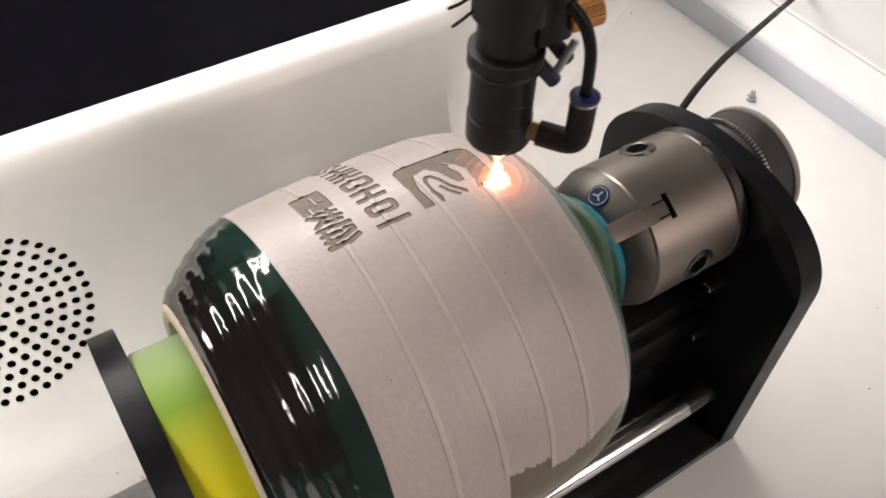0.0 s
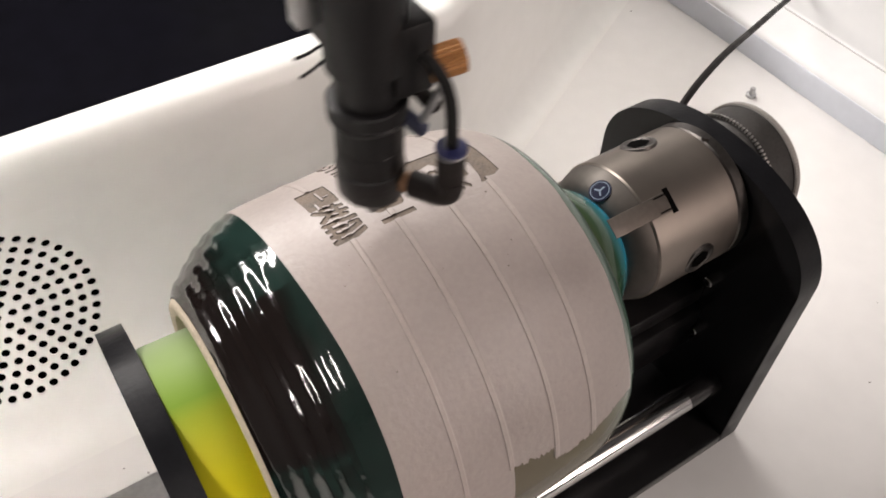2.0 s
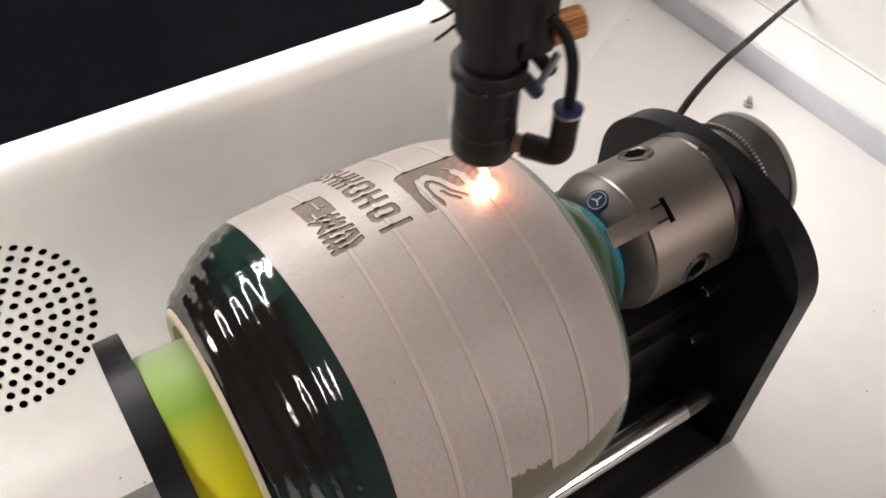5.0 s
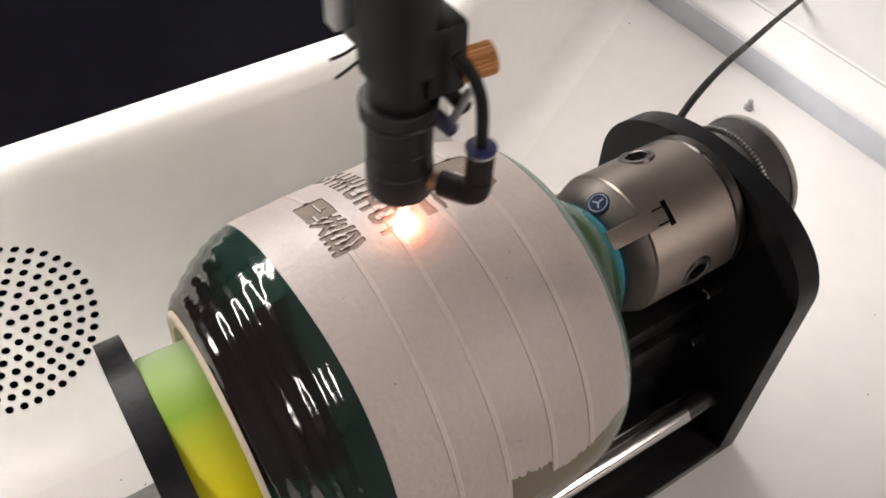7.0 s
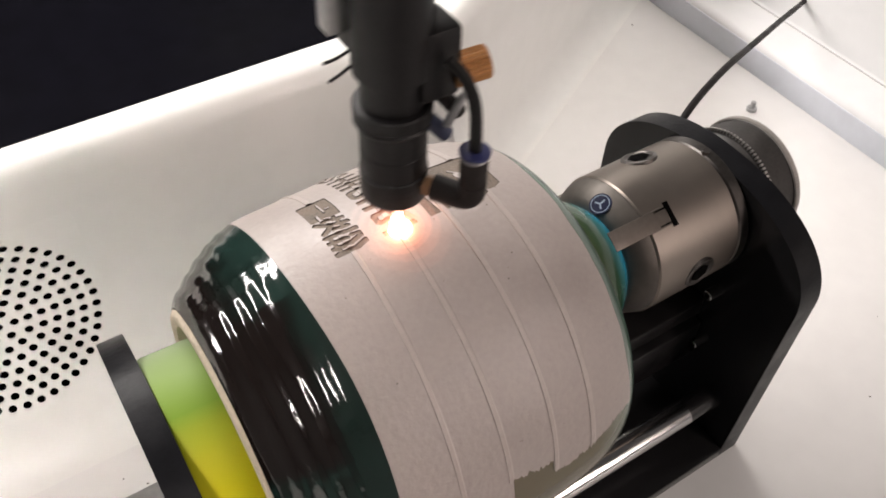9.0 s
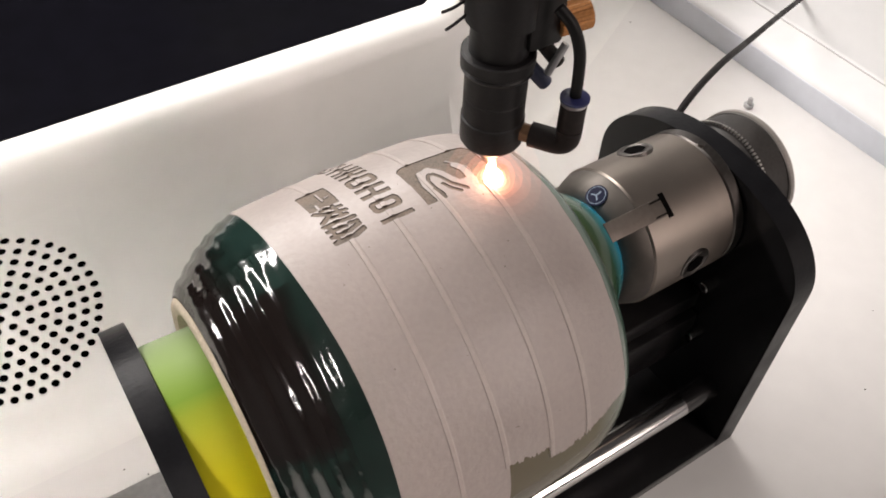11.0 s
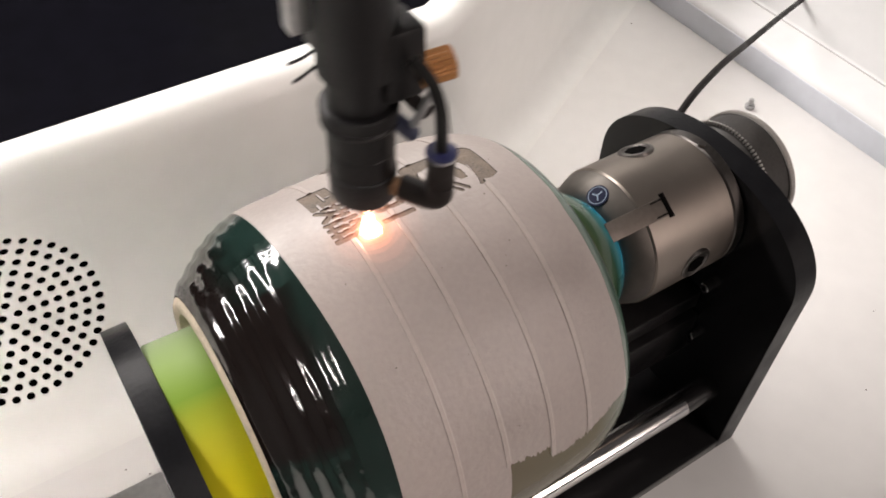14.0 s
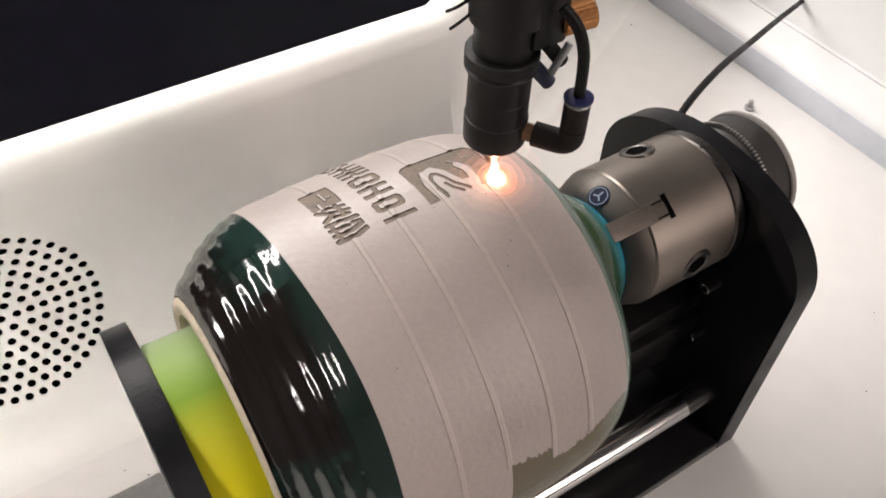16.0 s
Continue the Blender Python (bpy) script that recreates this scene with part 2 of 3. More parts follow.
def part(name, bm, mat, parent, label="", smooth=True):
    ob = link_mesh(name, bm, mat, smooth)
    ob.parent = parent
    if label:
        ob["label"] = label
    return ob


def thing(name, label, category, m=None, group="", kind=""):
    e = new(name)
    e.empty_display_size = 0.02
    if m is not None:
        e.matrix_world = m
    return tagged(e, label, category, group, kind)


def box(bm, x0, x1, y0, y1, z0, z1, bevel=0.0, seg=2):
    r = bmesh.ops.create_cube(bm, size=1)
    vs = r["verts"]
    bmesh.ops.scale(bm, vec=(x1 - x0, y1 - y0, z1 - z0), verts=vs)
    bmesh.ops.translate(bm, vec=((x0 + x1) / 2, (y0 + y1) / 2, (z0 + z1) / 2), verts=vs)
    if bevel:
        es = list({e for v in vs for e in v.link_edges})
        bmesh.ops.bevel(bm, geom=es, offset=bevel, segments=seg, affect="EDGES", profile=0.5)
    return bm


def boxes(*args, bevel=0.0):
    bm = bmesh.new()
    return box(bm, *args, bevel=bevel)


def turned(profile, n=96, axis="X", centre=(0, 0, 0), closed=False, ripple=None):
    """A body of revolution: profile of (along, radius) about an axis through centre."""
    bm = bmesh.new()
    rings = []
    for a, r in profile:
        if r < 1e-6:
            rings.append([bm.verts.new(place(a, 0, 0, axis, centre))])
            continue
        ring = []
        for k in range(n):
            th = 2 * math.pi * k / n
            rr = r + (ripple(a, th) if ripple else 0)
            ring.append(bm.verts.new(place(a, -rr * math.sin(th), rr * math.cos(th), axis, centre)))
        rings.append(ring)
    pairs = list(zip(rings, rings[1:])) + ([(rings[-1], rings[0])] if closed else [])
    for p, q in pairs:
        for k in range(n):
            l = (k + 1) % n
            f = [p[k % len(p)], p[l % len(p)], q[l % len(q)], q[k % len(q)]]
            f = list(dict.fromkeys(f))
            if len(f) > 2:
                bm.faces.new(f)
    return bm


def place(a, y, z, axis, centre):
    v = {"X": (a, y, z), "Z": (y, z, a), "Y": (y, a, z)}[axis]
    return (v[0] + centre[0], v[1] + centre[1], v[2] + centre[2])


def rod(p, q, r, n=20, r2=None):
    """A capped bar from p to q."""
    p, q = Vector(p), Vector(q)
    bm = bmesh.new()
    m = (q - p).to_track_quat("Z", "Y").to_matrix().to_4x4()
    m.translation = (p + q) / 2
    bmesh.ops.create_cone(bm, cap_ends=True, segments=n, radius1=r, radius2=r if r2 is None else r2, depth=(q - p).length, matrix=m)
    return bm


def pipe(points, r, n=14, per=10):
    """A round hose along a smooth line through points."""
    pts = [Vector(p) for p in points]
    line = []
    for i in range(len(pts) - 1):
        a, b, c, d = pts[max(i - 1, 0)], pts[i], pts[i + 1], pts[min(i + 2, len(pts) - 1)]
        for k in range(per):
            t = k / per
            line.append(0.5 * ((2 * b) + (c - a) * t + (2 * a - 5 * b + 4 * c - d) * t * t + (3 * b - a - 3 * c + d) * t ** 3))
    line.append(pts[-1])
    bm = bmesh.new()
    rings = []
    for i, p in enumerate(line):
        tan = (line[min(i + 1, len(line) - 1)] - line[max(i - 1, 0)]).normalized()
        m = tan.to_track_quat("Z", "Y").to_matrix()
        rings.append([bm.verts.new(p + m @ Vector((r * math.cos(2 * math.pi * k / n), r * math.sin(2 * math.pi * k / n), 0))) for k in range(n)])
    for a, b in zip(rings, rings[1:]):
        for k in range(n):
            bm.faces.new((a[k], a[(k + 1) % n], b[(k + 1) % n], b[k]))
    bm.faces.new(rings[0][::-1])
    bm.faces.new(rings[-1])
    return bm


def extruded(outline, depth, axis="X", at=0.0, bevel=0.0):
    """A flat outline of (y, z) given thickness along x, from at to at + depth."""
    bm = bmesh.new()
    a = [bm.verts.new((at, y, z)) for y, z in outline]
    b = [bm.verts.new((at + depth, y, z)) for y, z in outline]
    fa, fb = bm.faces.new(a), bm.faces.new(b[::-1])
    n = len(a)
    for k in range(n):
        bm.faces.new((a[k], b[k], b[(k + 1) % n], a[(k + 1) % n]))
    if bevel:
        es = list(set(fa.edges) | set(fb.edges))
        bmesh.ops.bevel(bm, geom=es, offset=bevel, segments=2, affect="EDGES")
    return bm


def swept(profile, path, profiles=None):
    """A wall: a closed profile of (out, z) carried along a plan line of (x, y), mitred at its corners; it may change from point to point."""
    bm = bmesh.new()
    rings = []
    P = [Vector(p) for p in path]
    for i, p in enumerate(P):
        d0 = (P[i] - P[i - 1]).normalized() if i else (P[1] - P[0]).normalized()
        d1 = (P[i + 1] - P[i]).normalized() if i < len(P) - 1 else d0
        n0, n1 = Vector((-d0.y, d0.x)), Vector((-d1.y, d1.x))
        nn = (n0 + n1).normalized()
        nn /= max(0.3, nn.dot(n0))
        rings.append([bm.verts.new((p.x + nn.x * o, p.y + nn.y * o, z)) for o, z in (profiles[i] if profiles else profile)])
    for a, b in zip(rings, rings[1:]):
        for k in range(len(a)):
            l = (k + 1) % len(a)
            bm.faces.new((a[k], a[l], b[l], b[k]))
    bm.faces.new(rings[0])
    bm.faces.new(rings[-1][::-1])
    return bm


def setting(name, bm, mat, label, category, smooth=True, sharp=35):
    return tagged(link_mesh(name, bm, mat, smooth, sharp), label, category, kind="structure")


# ---------- the place: machine bed, walls, room ----------
WALL_Y, RIM_Z = 0.1985, 0.1852
CORNER = (-0.036, WALL_Y)
FAR = (0.345, 0.409)
BEND_R, BEND_Z, FOOT_R = 0.20, 0.135, 0.040     # the wall sweeps down into the bed on a wide bend, then a tighter one
FOOT_A = math.asin((BEND_Z - FOOT_R) / (BEND_R - FOOT_R))
VENT_A, VENT_HALF = 0.2553, 0.064


def bend(a):
    """Out and height of the wide bend, a radians down from where it starts."""
    return (BEND_R * math.cos(a) - BEND_R, BEND_Z - BEND_R * math.sin(a))


def on_wall(s):
    """Out and height on the wall, s metres along its face up from the vent's middle."""
    a = VENT_A - s / BEND_R
    return bend(a) if a > 0 else (0.0, BEND_Z - a * BEND_R)


def foot_bend():
    o, z = bend(FOOT_A)
    oc, zc = o - FOOT_R * math.cos(FOOT_A), FOOT_R
    pts = [(oc + FOOT_R * math.cos(a), zc - FOOT_R * math.sin(a)) for a in (FOOT_A + (math.pi / 2 - FOOT_A) * k / 8 for k in range(9))]
    return [(p, max(q, 0.0004)) for p, q in pts][::-1]


def rim_top():
    r = 0.014
    pts = [(r - r * math.cos(radians(7.5 * k)), RIM_Z - r + r * math.sin(radians(7.5 * k))) for k in range(13)]
    return pts + [(0.026, RIM_Z - 0.0006), (0.0285, RIM_Z - 0.004), (0.0285, 0.0)]


def build_bed():
    setting("floor", boxes(-0.75, 0.36, -0.7, 0.42, -0.02, 0.0), BED, "white powder-coated sheet metal bed of the machine", "bed")
    wide = foot_bend() + [bend(FOOT_A * (1 - k / 12)) for k in range(1, 13)] + rim_top()
    # a tighter bend at the foot of the slanted stretch
    tight, r = [], 0.030
    for k in range(21):
        a = math.pi / 2 * (1 - k / 20)
        tight.append((r * math.cos(a) - r, max(r - r * math.sin(a), 0.0004)))
    tight += rim_top()
    d = Vector((FAR[0] - CORNER[0], FAR[1] - CORNER[1]))
    near_corner = (CORNER[0] + d.x * 0.13, CORNER[1] + d.y * 0.13)
    setting("wall_north", swept(wide, [(GR_X + VENT_HALF, WALL_Y), CORNER, near_corner, FAR], [wide, wide, tight, tight]), WHITE, "white sheet metal side wall with rolled rim", "wall")
    setting("wall_west", swept(wide, [(-0.75, WALL_Y), (GR_X - VENT_HALF, WALL_Y)]), WHITE, "white sheet metal side wall with rolled rim", "wall")
    # the stretch with the vent: rim above it, bend below it
    ends = [(GR_X - VENT_HALF, WALL_Y), (GR_X + VENT_HALF, WALL_Y)]
    top_prof = [on_wall(VENT_HALF)] + rim_top()[:-1] + [(0.0285, on_wall(VENT_HALF)[1])]
    setting("wall_vent_top", swept(top_prof, ends), WHITE, "white sheet metal rim above the vent", "wall")
    low_a = VENT_A + VENT_HALF / BEND_R
    low_prof = foot_bend() + [bend(FOOT_A + (low_a - FOOT_A) * k / 3) for k in range(1, 4)]
    low_prof += [(low_prof[-1][0] + 0.0015, low_prof[-1][1]), (low_prof[-1][0] + 0.0015, 0.0)]
    setting("wall_vent_foot", swept(low_prof, ends), WHITE, "white sheet metal bend below the vent", "wall")


GR_X = -0.3660


def build_vent():
    """Round field of drilled holes in rings, in a square of the wall's bent sheet."""
    vent = thing("air_vent", "round field of drilled holes in white sheet metal", "vent", pose(GR_X, WALL_Y, 0))
    bm = bmesh.new()
    step, first, hole, deep, turn = 0.0080, 0.0094, 0.00275, 0.0012, -0.022

    def put(x, s, inward=0.0):
        o, z = on_wall(s)
        a = max(0.0, VENT_A - s / BEND_R)
        return bm.verts.new((x, o + inward * math.cos(a), z - inward * math.sin(a)))

    def cell(outer, cx, cz):
        n = len(outer)
        o = [put(x, z) for x, z in outer]

        def circ(inward):
            vs = []
            for x, z in outer:
                a = math.atan2(z - cz, x - cx)
                vs.append(put(cx + hole * math.cos(a), cz + hole * math.sin(a), inward))
            return vs
        i0, i1 = circ(0.0), circ(deep)
        for k in range(n):
            l = (k + 1) % n
            bm.faces.new((o[k], o[l], i0[l], i0[k]))
            bm.faces.new((i0[k], i0[l], i1[l], i1[k]))

    def pol(r, a):
        return (r * math.cos(a), r * math.sin(a))

    cell([pol(first - step / 2, 2 * math.pi * k / 12) for k in range(12)], 0, 0)
    for k in range(7):
        n, r = 6 * (k + 1), first + step * k
        for j in range(n):
            a0, a1 = 2 * math.pi * (j - 0.5) / n + turn, 2 * math.pi * (j + 0.5) / n + turn
            am = (a0 + a1) / 2
            ri, ro = r - step / 2, r + step / 2
            cell([pol(ri, a0), pol(ri, (a0 + am) / 2), pol(ri, am), pol(ri, (a1 + am) / 2), pol(ri, a1), pol(r, a1), pol(ro, a1), pol(ro, (a1 + am) / 2), pol(ro, am), pol(ro, (a0 + am) / 2), pol(ro, a0), pol(r, a0)], *pol(r, am))
    # from the outer ring to the square
    n, ro = 96, first + step * 6.5
    rows = []
    for f in (0.0, 0.5, 1.0):
        row = []
        for k in range(n):
            a = 2 * math.pi * k / n
            out = VENT_HALF / max(abs(math.cos(a)), abs(math.sin(a)))
            row.append(put(*pol(ro + (out - ro) * f, a)))
        rows.append(row)
    for p, q in zip(rows, rows[1:]):
        for k in range(n):
            l = (k + 1) % n
            bm.faces.new((p[k], p[l], q[l], q[k]))
    # lapped joints between the rings, just behind the face
    for k in range(8):
        r = first - step / 2 + step * k
        lap = [[put(*pol(r + w, 2 * math.pi * j / 120), 0.0003) for j in range(120)] for w in (-0.0006, 0.0006)]
        for j in range(120):
            bm.faces.new((lap[0][j], lap[0][j - 1], lap[1][j - 1], lap[1][j]))
    part("vent_plate", bm, WHITE, vent, smooth=False)
    # black duct that follows the sheet a little way behind it
    bm = bmesh.new()
    rows = [[put(x, VENT_HALF * (k / 8 - 1), w) for x, w in ((-VENT_HALF, 0.010), (VENT_HALF, 0.010), (VENT_HALF, 0.018), (-VENT_HALF, 0.018))] for k in range(17)]
    for p, q in zip(rows, rows[1:]):
        for k in range(4):
            bm.faces.new((p[k], p[(k + 1) % 4], q[(k + 1) % 4], q[k]))
    bm.faces.new(rows[0])
    bm.faces.new(rows[-1][::-1])
    part("duct", bm, HOLE, vent, "black duct behind the holes")


def build_end():
    """Step, ledge and upright panel at the chuck end of the bed."""
    bm = bmesh.new()
    # Thin strip added to carry the step face's painted shade.
    setting("trim", boxes(0.3355, 0.3368, -0.7, 0.395, 0.0, 0.026, bevel=0.0004), STEP_SHADE, "thin strip on the ledge's step, its blue-grey shade painted on", "trim")
    prof = [(0.337, 0.0), (0.3372, 0.024), (0.340, 0.029), (0.345, 0.031), (0.393, 0.031), (0.395, 0.033), (0.395, 0.34), (0.43, 0.34), (0.43, -0.02), (0.337, -0.02)]
    a = [bm.verts.new((x, -0.7, z)) for x, z in prof]
    b = [bm.verts.new((x, 0.6, z)) for x, z in prof]
    for k in range(len(prof)):
        l = (k + 1) % len(prof)
        bm.faces.new((a[k], a[l], b[l], b[k]))
    bm.faces.new(a)
    bm.faces.new(b[::-1])
    setting("trim_seam", boxes(0.3895, 0.3908, -0.7, 0.6, 0.0305, 0.0318), SEAM, "thin grey joint line along the ledge", "trim")
    setting("wall_east", bm, WHITE_B, "white sheet metal end wall with a low ledge", "wall", sharp=50)


def build_room():
    bm = bmesh.new()
    plan = [(-1.2, 0.2275), (-0.043, 0.2275), (0.345, 0.442), (0.345, 1.5), (-1.2, 1.5)]
    lo, hi = [bm.verts.new((x, y, -0.02)) for x, y in plan], [bm.verts.new((x, y, 0.05)) for x, y in plan]
    bm.faces.new(hi)
    bm.faces.new(lo[::-1])
    for k in range(5):
        bm.faces.new((lo[k], lo[(k + 1) % 5], hi[(k + 1) % 5], hi[k]))
    setting("machine_well", bm, DARK, "black shadowed machine interior beyond the rim", "machine interior", smooth=False)
    setting("backdrop", boxes(-1.2, 0.43, 1.5, 1.52, -0.8, 0.9), DARK, "black machine rear panel", "panel")
    setting("cabinet", boxes(-1.2, 0.43, -0.7, 1.5, -0.8, -0.021), WHITE, "white machine cabinet under the bed", "cabinet")
    # Unseen grey room, added to close the place and keep reflections dark.
    setting("room_floor", boxes(-2.4, 2.4, -2.4, 2.4, -0.82, -0.8), GREY_WALL, "grey room floor", "floor")
    for name, dims in (("room_wall_north", (-2.4, 2.4, 2.4, 2.45, -0.8, 1.9)), ("room_wall_south", (-2.4, 2.4, -2.45, -2.4, -0.8, 1.9)),
                       ("room_wall_west", (-2.45, -2.4, -2.4, 2.4, -0.8, 1.9)), ("room_wall_east", (2.4, 2.45, -2.4, 2.4, -0.8, 1.9))):
        setting(name, boxes(*dims), GREY_WALL, "plain grey room wall", "wall")
    setting("ceiling", boxes(-2.45, 2.45, -2.45, 2.45, 1.9, 1.95), GREY_WALL, "plain grey ceiling", "ceiling")


build_bed()
build_vent()
build_end()
build_room()


# ---------- rotary: end plates, base, rods, chuck ----------
def plate_outline(y0, y1, top, low, c):
    """Plate with broad rounded shoulders (superellipse top)."""
    yc, hw, zc = (y0 + y1) / 2, (y1 - y0) / 2, top - c
    pts = [(y0, low)]
    for k in range(49):
        a = math.pi - math.pi * k / 48
        ca, sa = math.cos(a), math.sin(a)
        pts.append((yc + hw * math.copysign(abs(ca) ** 0.92, ca), zc + c * abs(sa) ** 0.92))
    pts.append((y1, low))
    return pts


def build_rotary():
    rot = thing("rotary_attachment", "black anodised rotary attachment with two end plates on a base", "rotary attachment")
    head = part("head_plate", extruded(plate_outline(-0.0822, 0.0755, 0.2040, 0.0, 0.052), 0.016, at=0.0, bevel=0.0005), BLACK, rot, "glossy black end plate with rounded top")
    tail = part("tail_plate", extruded(plate_outline(-0.085, 0.0755, 0.2170, 0.0, 0.070), 0.0118, at=-0.3193, bevel=0.0005), BLACK_MATT, rot, "black end plate with worn edges")
    part("base_plate", boxes(-0.3073, -0.0005, -0.0825, 0.075, 0.0, 0.010, bevel=0.001), BLACK, rot, "black base plate")
    part("base_rail", boxes(-0.60, -0.3195, 0.066, 0.090, 0.0, 0.010, bevel=0.001), ALU, rot, "grey aluminium rail")
    part("guide_rod", rod((-0.3073, -0.060, 0.0470), (-0.0265, -0.060, 0.0470), 0.0082, 28), CHROME, rot, "polished chrome guide rod")
    part("rod_socket", rod((-0.0265, -0.060, 0.0470), (-0.0005, -0.060, 0.0470), 0.0079, 28), BLACK, rot)
    part("guide_rod", rod((-0.3073, 0.050, 0.036), (-0.0005, 0.050, 0.036), 0.0082, 28), CHROME, rot, "polished chrome guide rod")
    part("slide_bar", boxes(-0.16, -0.0005, -0.030, 0.030, 0.098, 0.112, bevel=0.0015), BLACK_MATT, rot)
    part("slide_bar", boxes(-0.16, -0.0005, -0.034, 0.034, 0.060, 0.094, bevel=0.0015), BLACK_MATT, rot)
    for y, z in ((-0.033, 0.1215), (-0.036, 0.0765)):
        bolt = part("bolt", turned([(-0.0058, 0.0), (-0.0058, 0.0029), (-0.0054, 0.0033), (-0.0005, 0.0033), (-0.0005, 0)], 20, centre=(0, y, z)), CHROME, rot, "small bright socket bolt")
        part("socket", turned([(-0.0060, 0.0), (-0.0060, 0.0016)], 6, centre=(0, y, z)), HOLE, bolt)
    for ob in (head, tail):
        ob.data.materials.append(EDGE)
        ob.data.materials.append(WORN)
        for f in ob.data.polygons:
            f.material_index = 1 if abs(f.normal.x) < 0.1 else 2 if abs(f.normal.x) < 0.98 else 0
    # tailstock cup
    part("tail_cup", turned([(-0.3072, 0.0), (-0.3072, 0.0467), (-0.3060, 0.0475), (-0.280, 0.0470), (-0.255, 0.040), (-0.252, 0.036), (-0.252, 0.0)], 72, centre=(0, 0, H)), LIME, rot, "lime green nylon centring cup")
    # spindle flange and belt pulley behind the head plate
    pul = part("pulley", turned([(0.0163, 0.0), (0.0163, 0.033), (0.0205, 0.0345), (0.0210, 0.0362), (0.0228, 0.0362), (0.0232, 0.0355), (0.0395, 0.0350), (0.0400, 0.0356), (0.0432, 0.0356), (0.0440, 0.033), (0.045, 0.0)], 72, centre=(0, 0, H)), PULLEY, rot, "worn dark belt pulley")
    part("pulley_flange", turned([(0.0399, 0.0340), (0.0399, 0.0358), (0.0436, 0.0358), (0.0437, 0.0330)], 96, centre=(0, 0, H)), RING, pul, "pale metal flange")
    for x0, x1, n, rt, mat in ((0.0208, 0.0224, 100, 0.0364, BRIGHT), (0.0402, 0.0434, 130, 0.0357, RING)):
        teeth = bmesh.new()
        for k in range(n):
            m = Matrix.Translation((0, 0, H)) @ Matrix.Rotation(2 * math.pi * k / n, 4, "X")
            r = bmesh.ops.create_cube(teeth, size=1)
            bmesh.ops.transform(teeth, matrix=m @ Matrix.Translation(((x0 + x1) / 2, 0, rt)) @ Matrix.Diagonal((x1 - x0, 0.0011, 0.0016, 1)), verts=r["verts"])
        tagged(part("pulley_teeth", teeth, mat, pul, "fine bright teeth round the pulley", smooth=False), kind="stuff")
    for k in range(6):
        a = 2 * math.pi * k / 6 + 0.4
        y, z = 0.025 * math.sin(a), H + 0.025 * math.cos(a)
        part("pulley_screw", turned([(0.0160, 0.0), (0.0160, 0.003), (0.0190, 0.003), (0.0190, 0.0)], 12, centre=(0, y, z)), STEEL_D, pul)
    return rot


def build_chuck():
    """Three-jaw chuck: body, tapered nose, jaws with T-slots, key sockets."""
    ch = thing("lathe_chuck", "turned steel three-jaw chuck gripping the jar's foot", "chuck", pose(0, 0, H))
    R, x0, x1 = 0.040, -0.0650, -0.0085
    part("body", turned([(x0, 0.0), (x0, R - 0.0009), (x0 + 0.0009, R), (x1 - 0.0008, R), (x1, R - 0.0008), (x1, 0.0)], 128), STEEL, ch)
    part("nose", turned([(x0 - 0.0001, R - 0.0010), (-0.0680, 0.0386), (-0.0725, 0.0366), (-0.0765, 0.0335), (-0.0785, 0.0305), (-0.0790, 0.0280), (-0.0770, 0.0250), (-0.0700, 0.0240), (-0.0700, 0.0)], 128), STEEL_N, ch, "darker tapered steel nose")
    part("back_flange", turned([(x1 + 0.0003, 0.0), (x1 + 0.0003, 0.0390), (x1 + 0.0012, R), (-0.0016, R), (-0.0006, R - 0.001), (-0.0006, 0.0)], 128), STEEL_D, ch, "dark steel back flange")
    part("pin", rod((-0.0060, 0, R - 0.001), (-0.0060, 0, R + 0.0016), 0.0020), STEEL_D, ch)
    for a in (31, 151, 271):
        m = Matrix.Rotation(radians(a), 4, "X")

        def put(bm):
            bm.transform(m)
            return bm
        jaw = part("jaw", put(boxes(-0.0875, -0.0505, -0.0052, 0.0052, 0.020, 0.0404, bevel=0.0005)), STEEL_J, ch, "ground steel jaw")
        part("slot", put(boxes(-0.0502, -0.0472, -0.0068, 0.0068, 0.030, 0.0402)), HOLE, jaw, "dark slot")
        for s in (-1, 1):
            part("slot", put(boxes(-0.0580, -0.0500, min(s * 0.0036, s * 0.0044), max(s * 0.0036, s * 0.0044), 0.030, 0.0406)), HOLE, jaw)
        k = part("key_socket", turned([(0.0402, 0.0), (0.0402, 0.0072), (0.0406, 0.0080), (0.0403, 0.0096), (0.0386, 0.0103), (0.0370, 0.0105)], 40, axis="Z"), STEEL_D, ch, "round socket for the chuck key")
        k.matrix_basis = Matrix.Rotation(radians(a + 60), 4, "X") @ Matrix.Translation((-0.0350, 0, 0))
        part("square_hole", turned([(0.0405, 0.0), (0.0405, 0.0060), (0.038, 0.0060)], 6, axis="Z"), HOLE, k, "dark drive hole")
    # round maker's sticker on the nose
    st = part("sticker", turned([(0.0003, 0.0), (0.0003, 0.0060), (0.0000, 0.0061)], 40, axis="Z"), LABEL_BLUE, ch, "small round dark blue sticker")
    st.matrix_basis = Matrix.Rotation(radians(-5), 4, "X") @ Matrix.Translation((-0.0752, 0, 0.0346)) @ Matrix.Rotation(radians(-32), 4, "Y")
    part("print", turned([(0.0004, 0.0047), (0.0004, 0.0051)], 36, axis="Z"), LABEL_PALE, st, "pale blue ring print")
    bm = bmesh.new()
    for k in range(3):
        r = bmesh.ops.create_cube(bm, size=1)
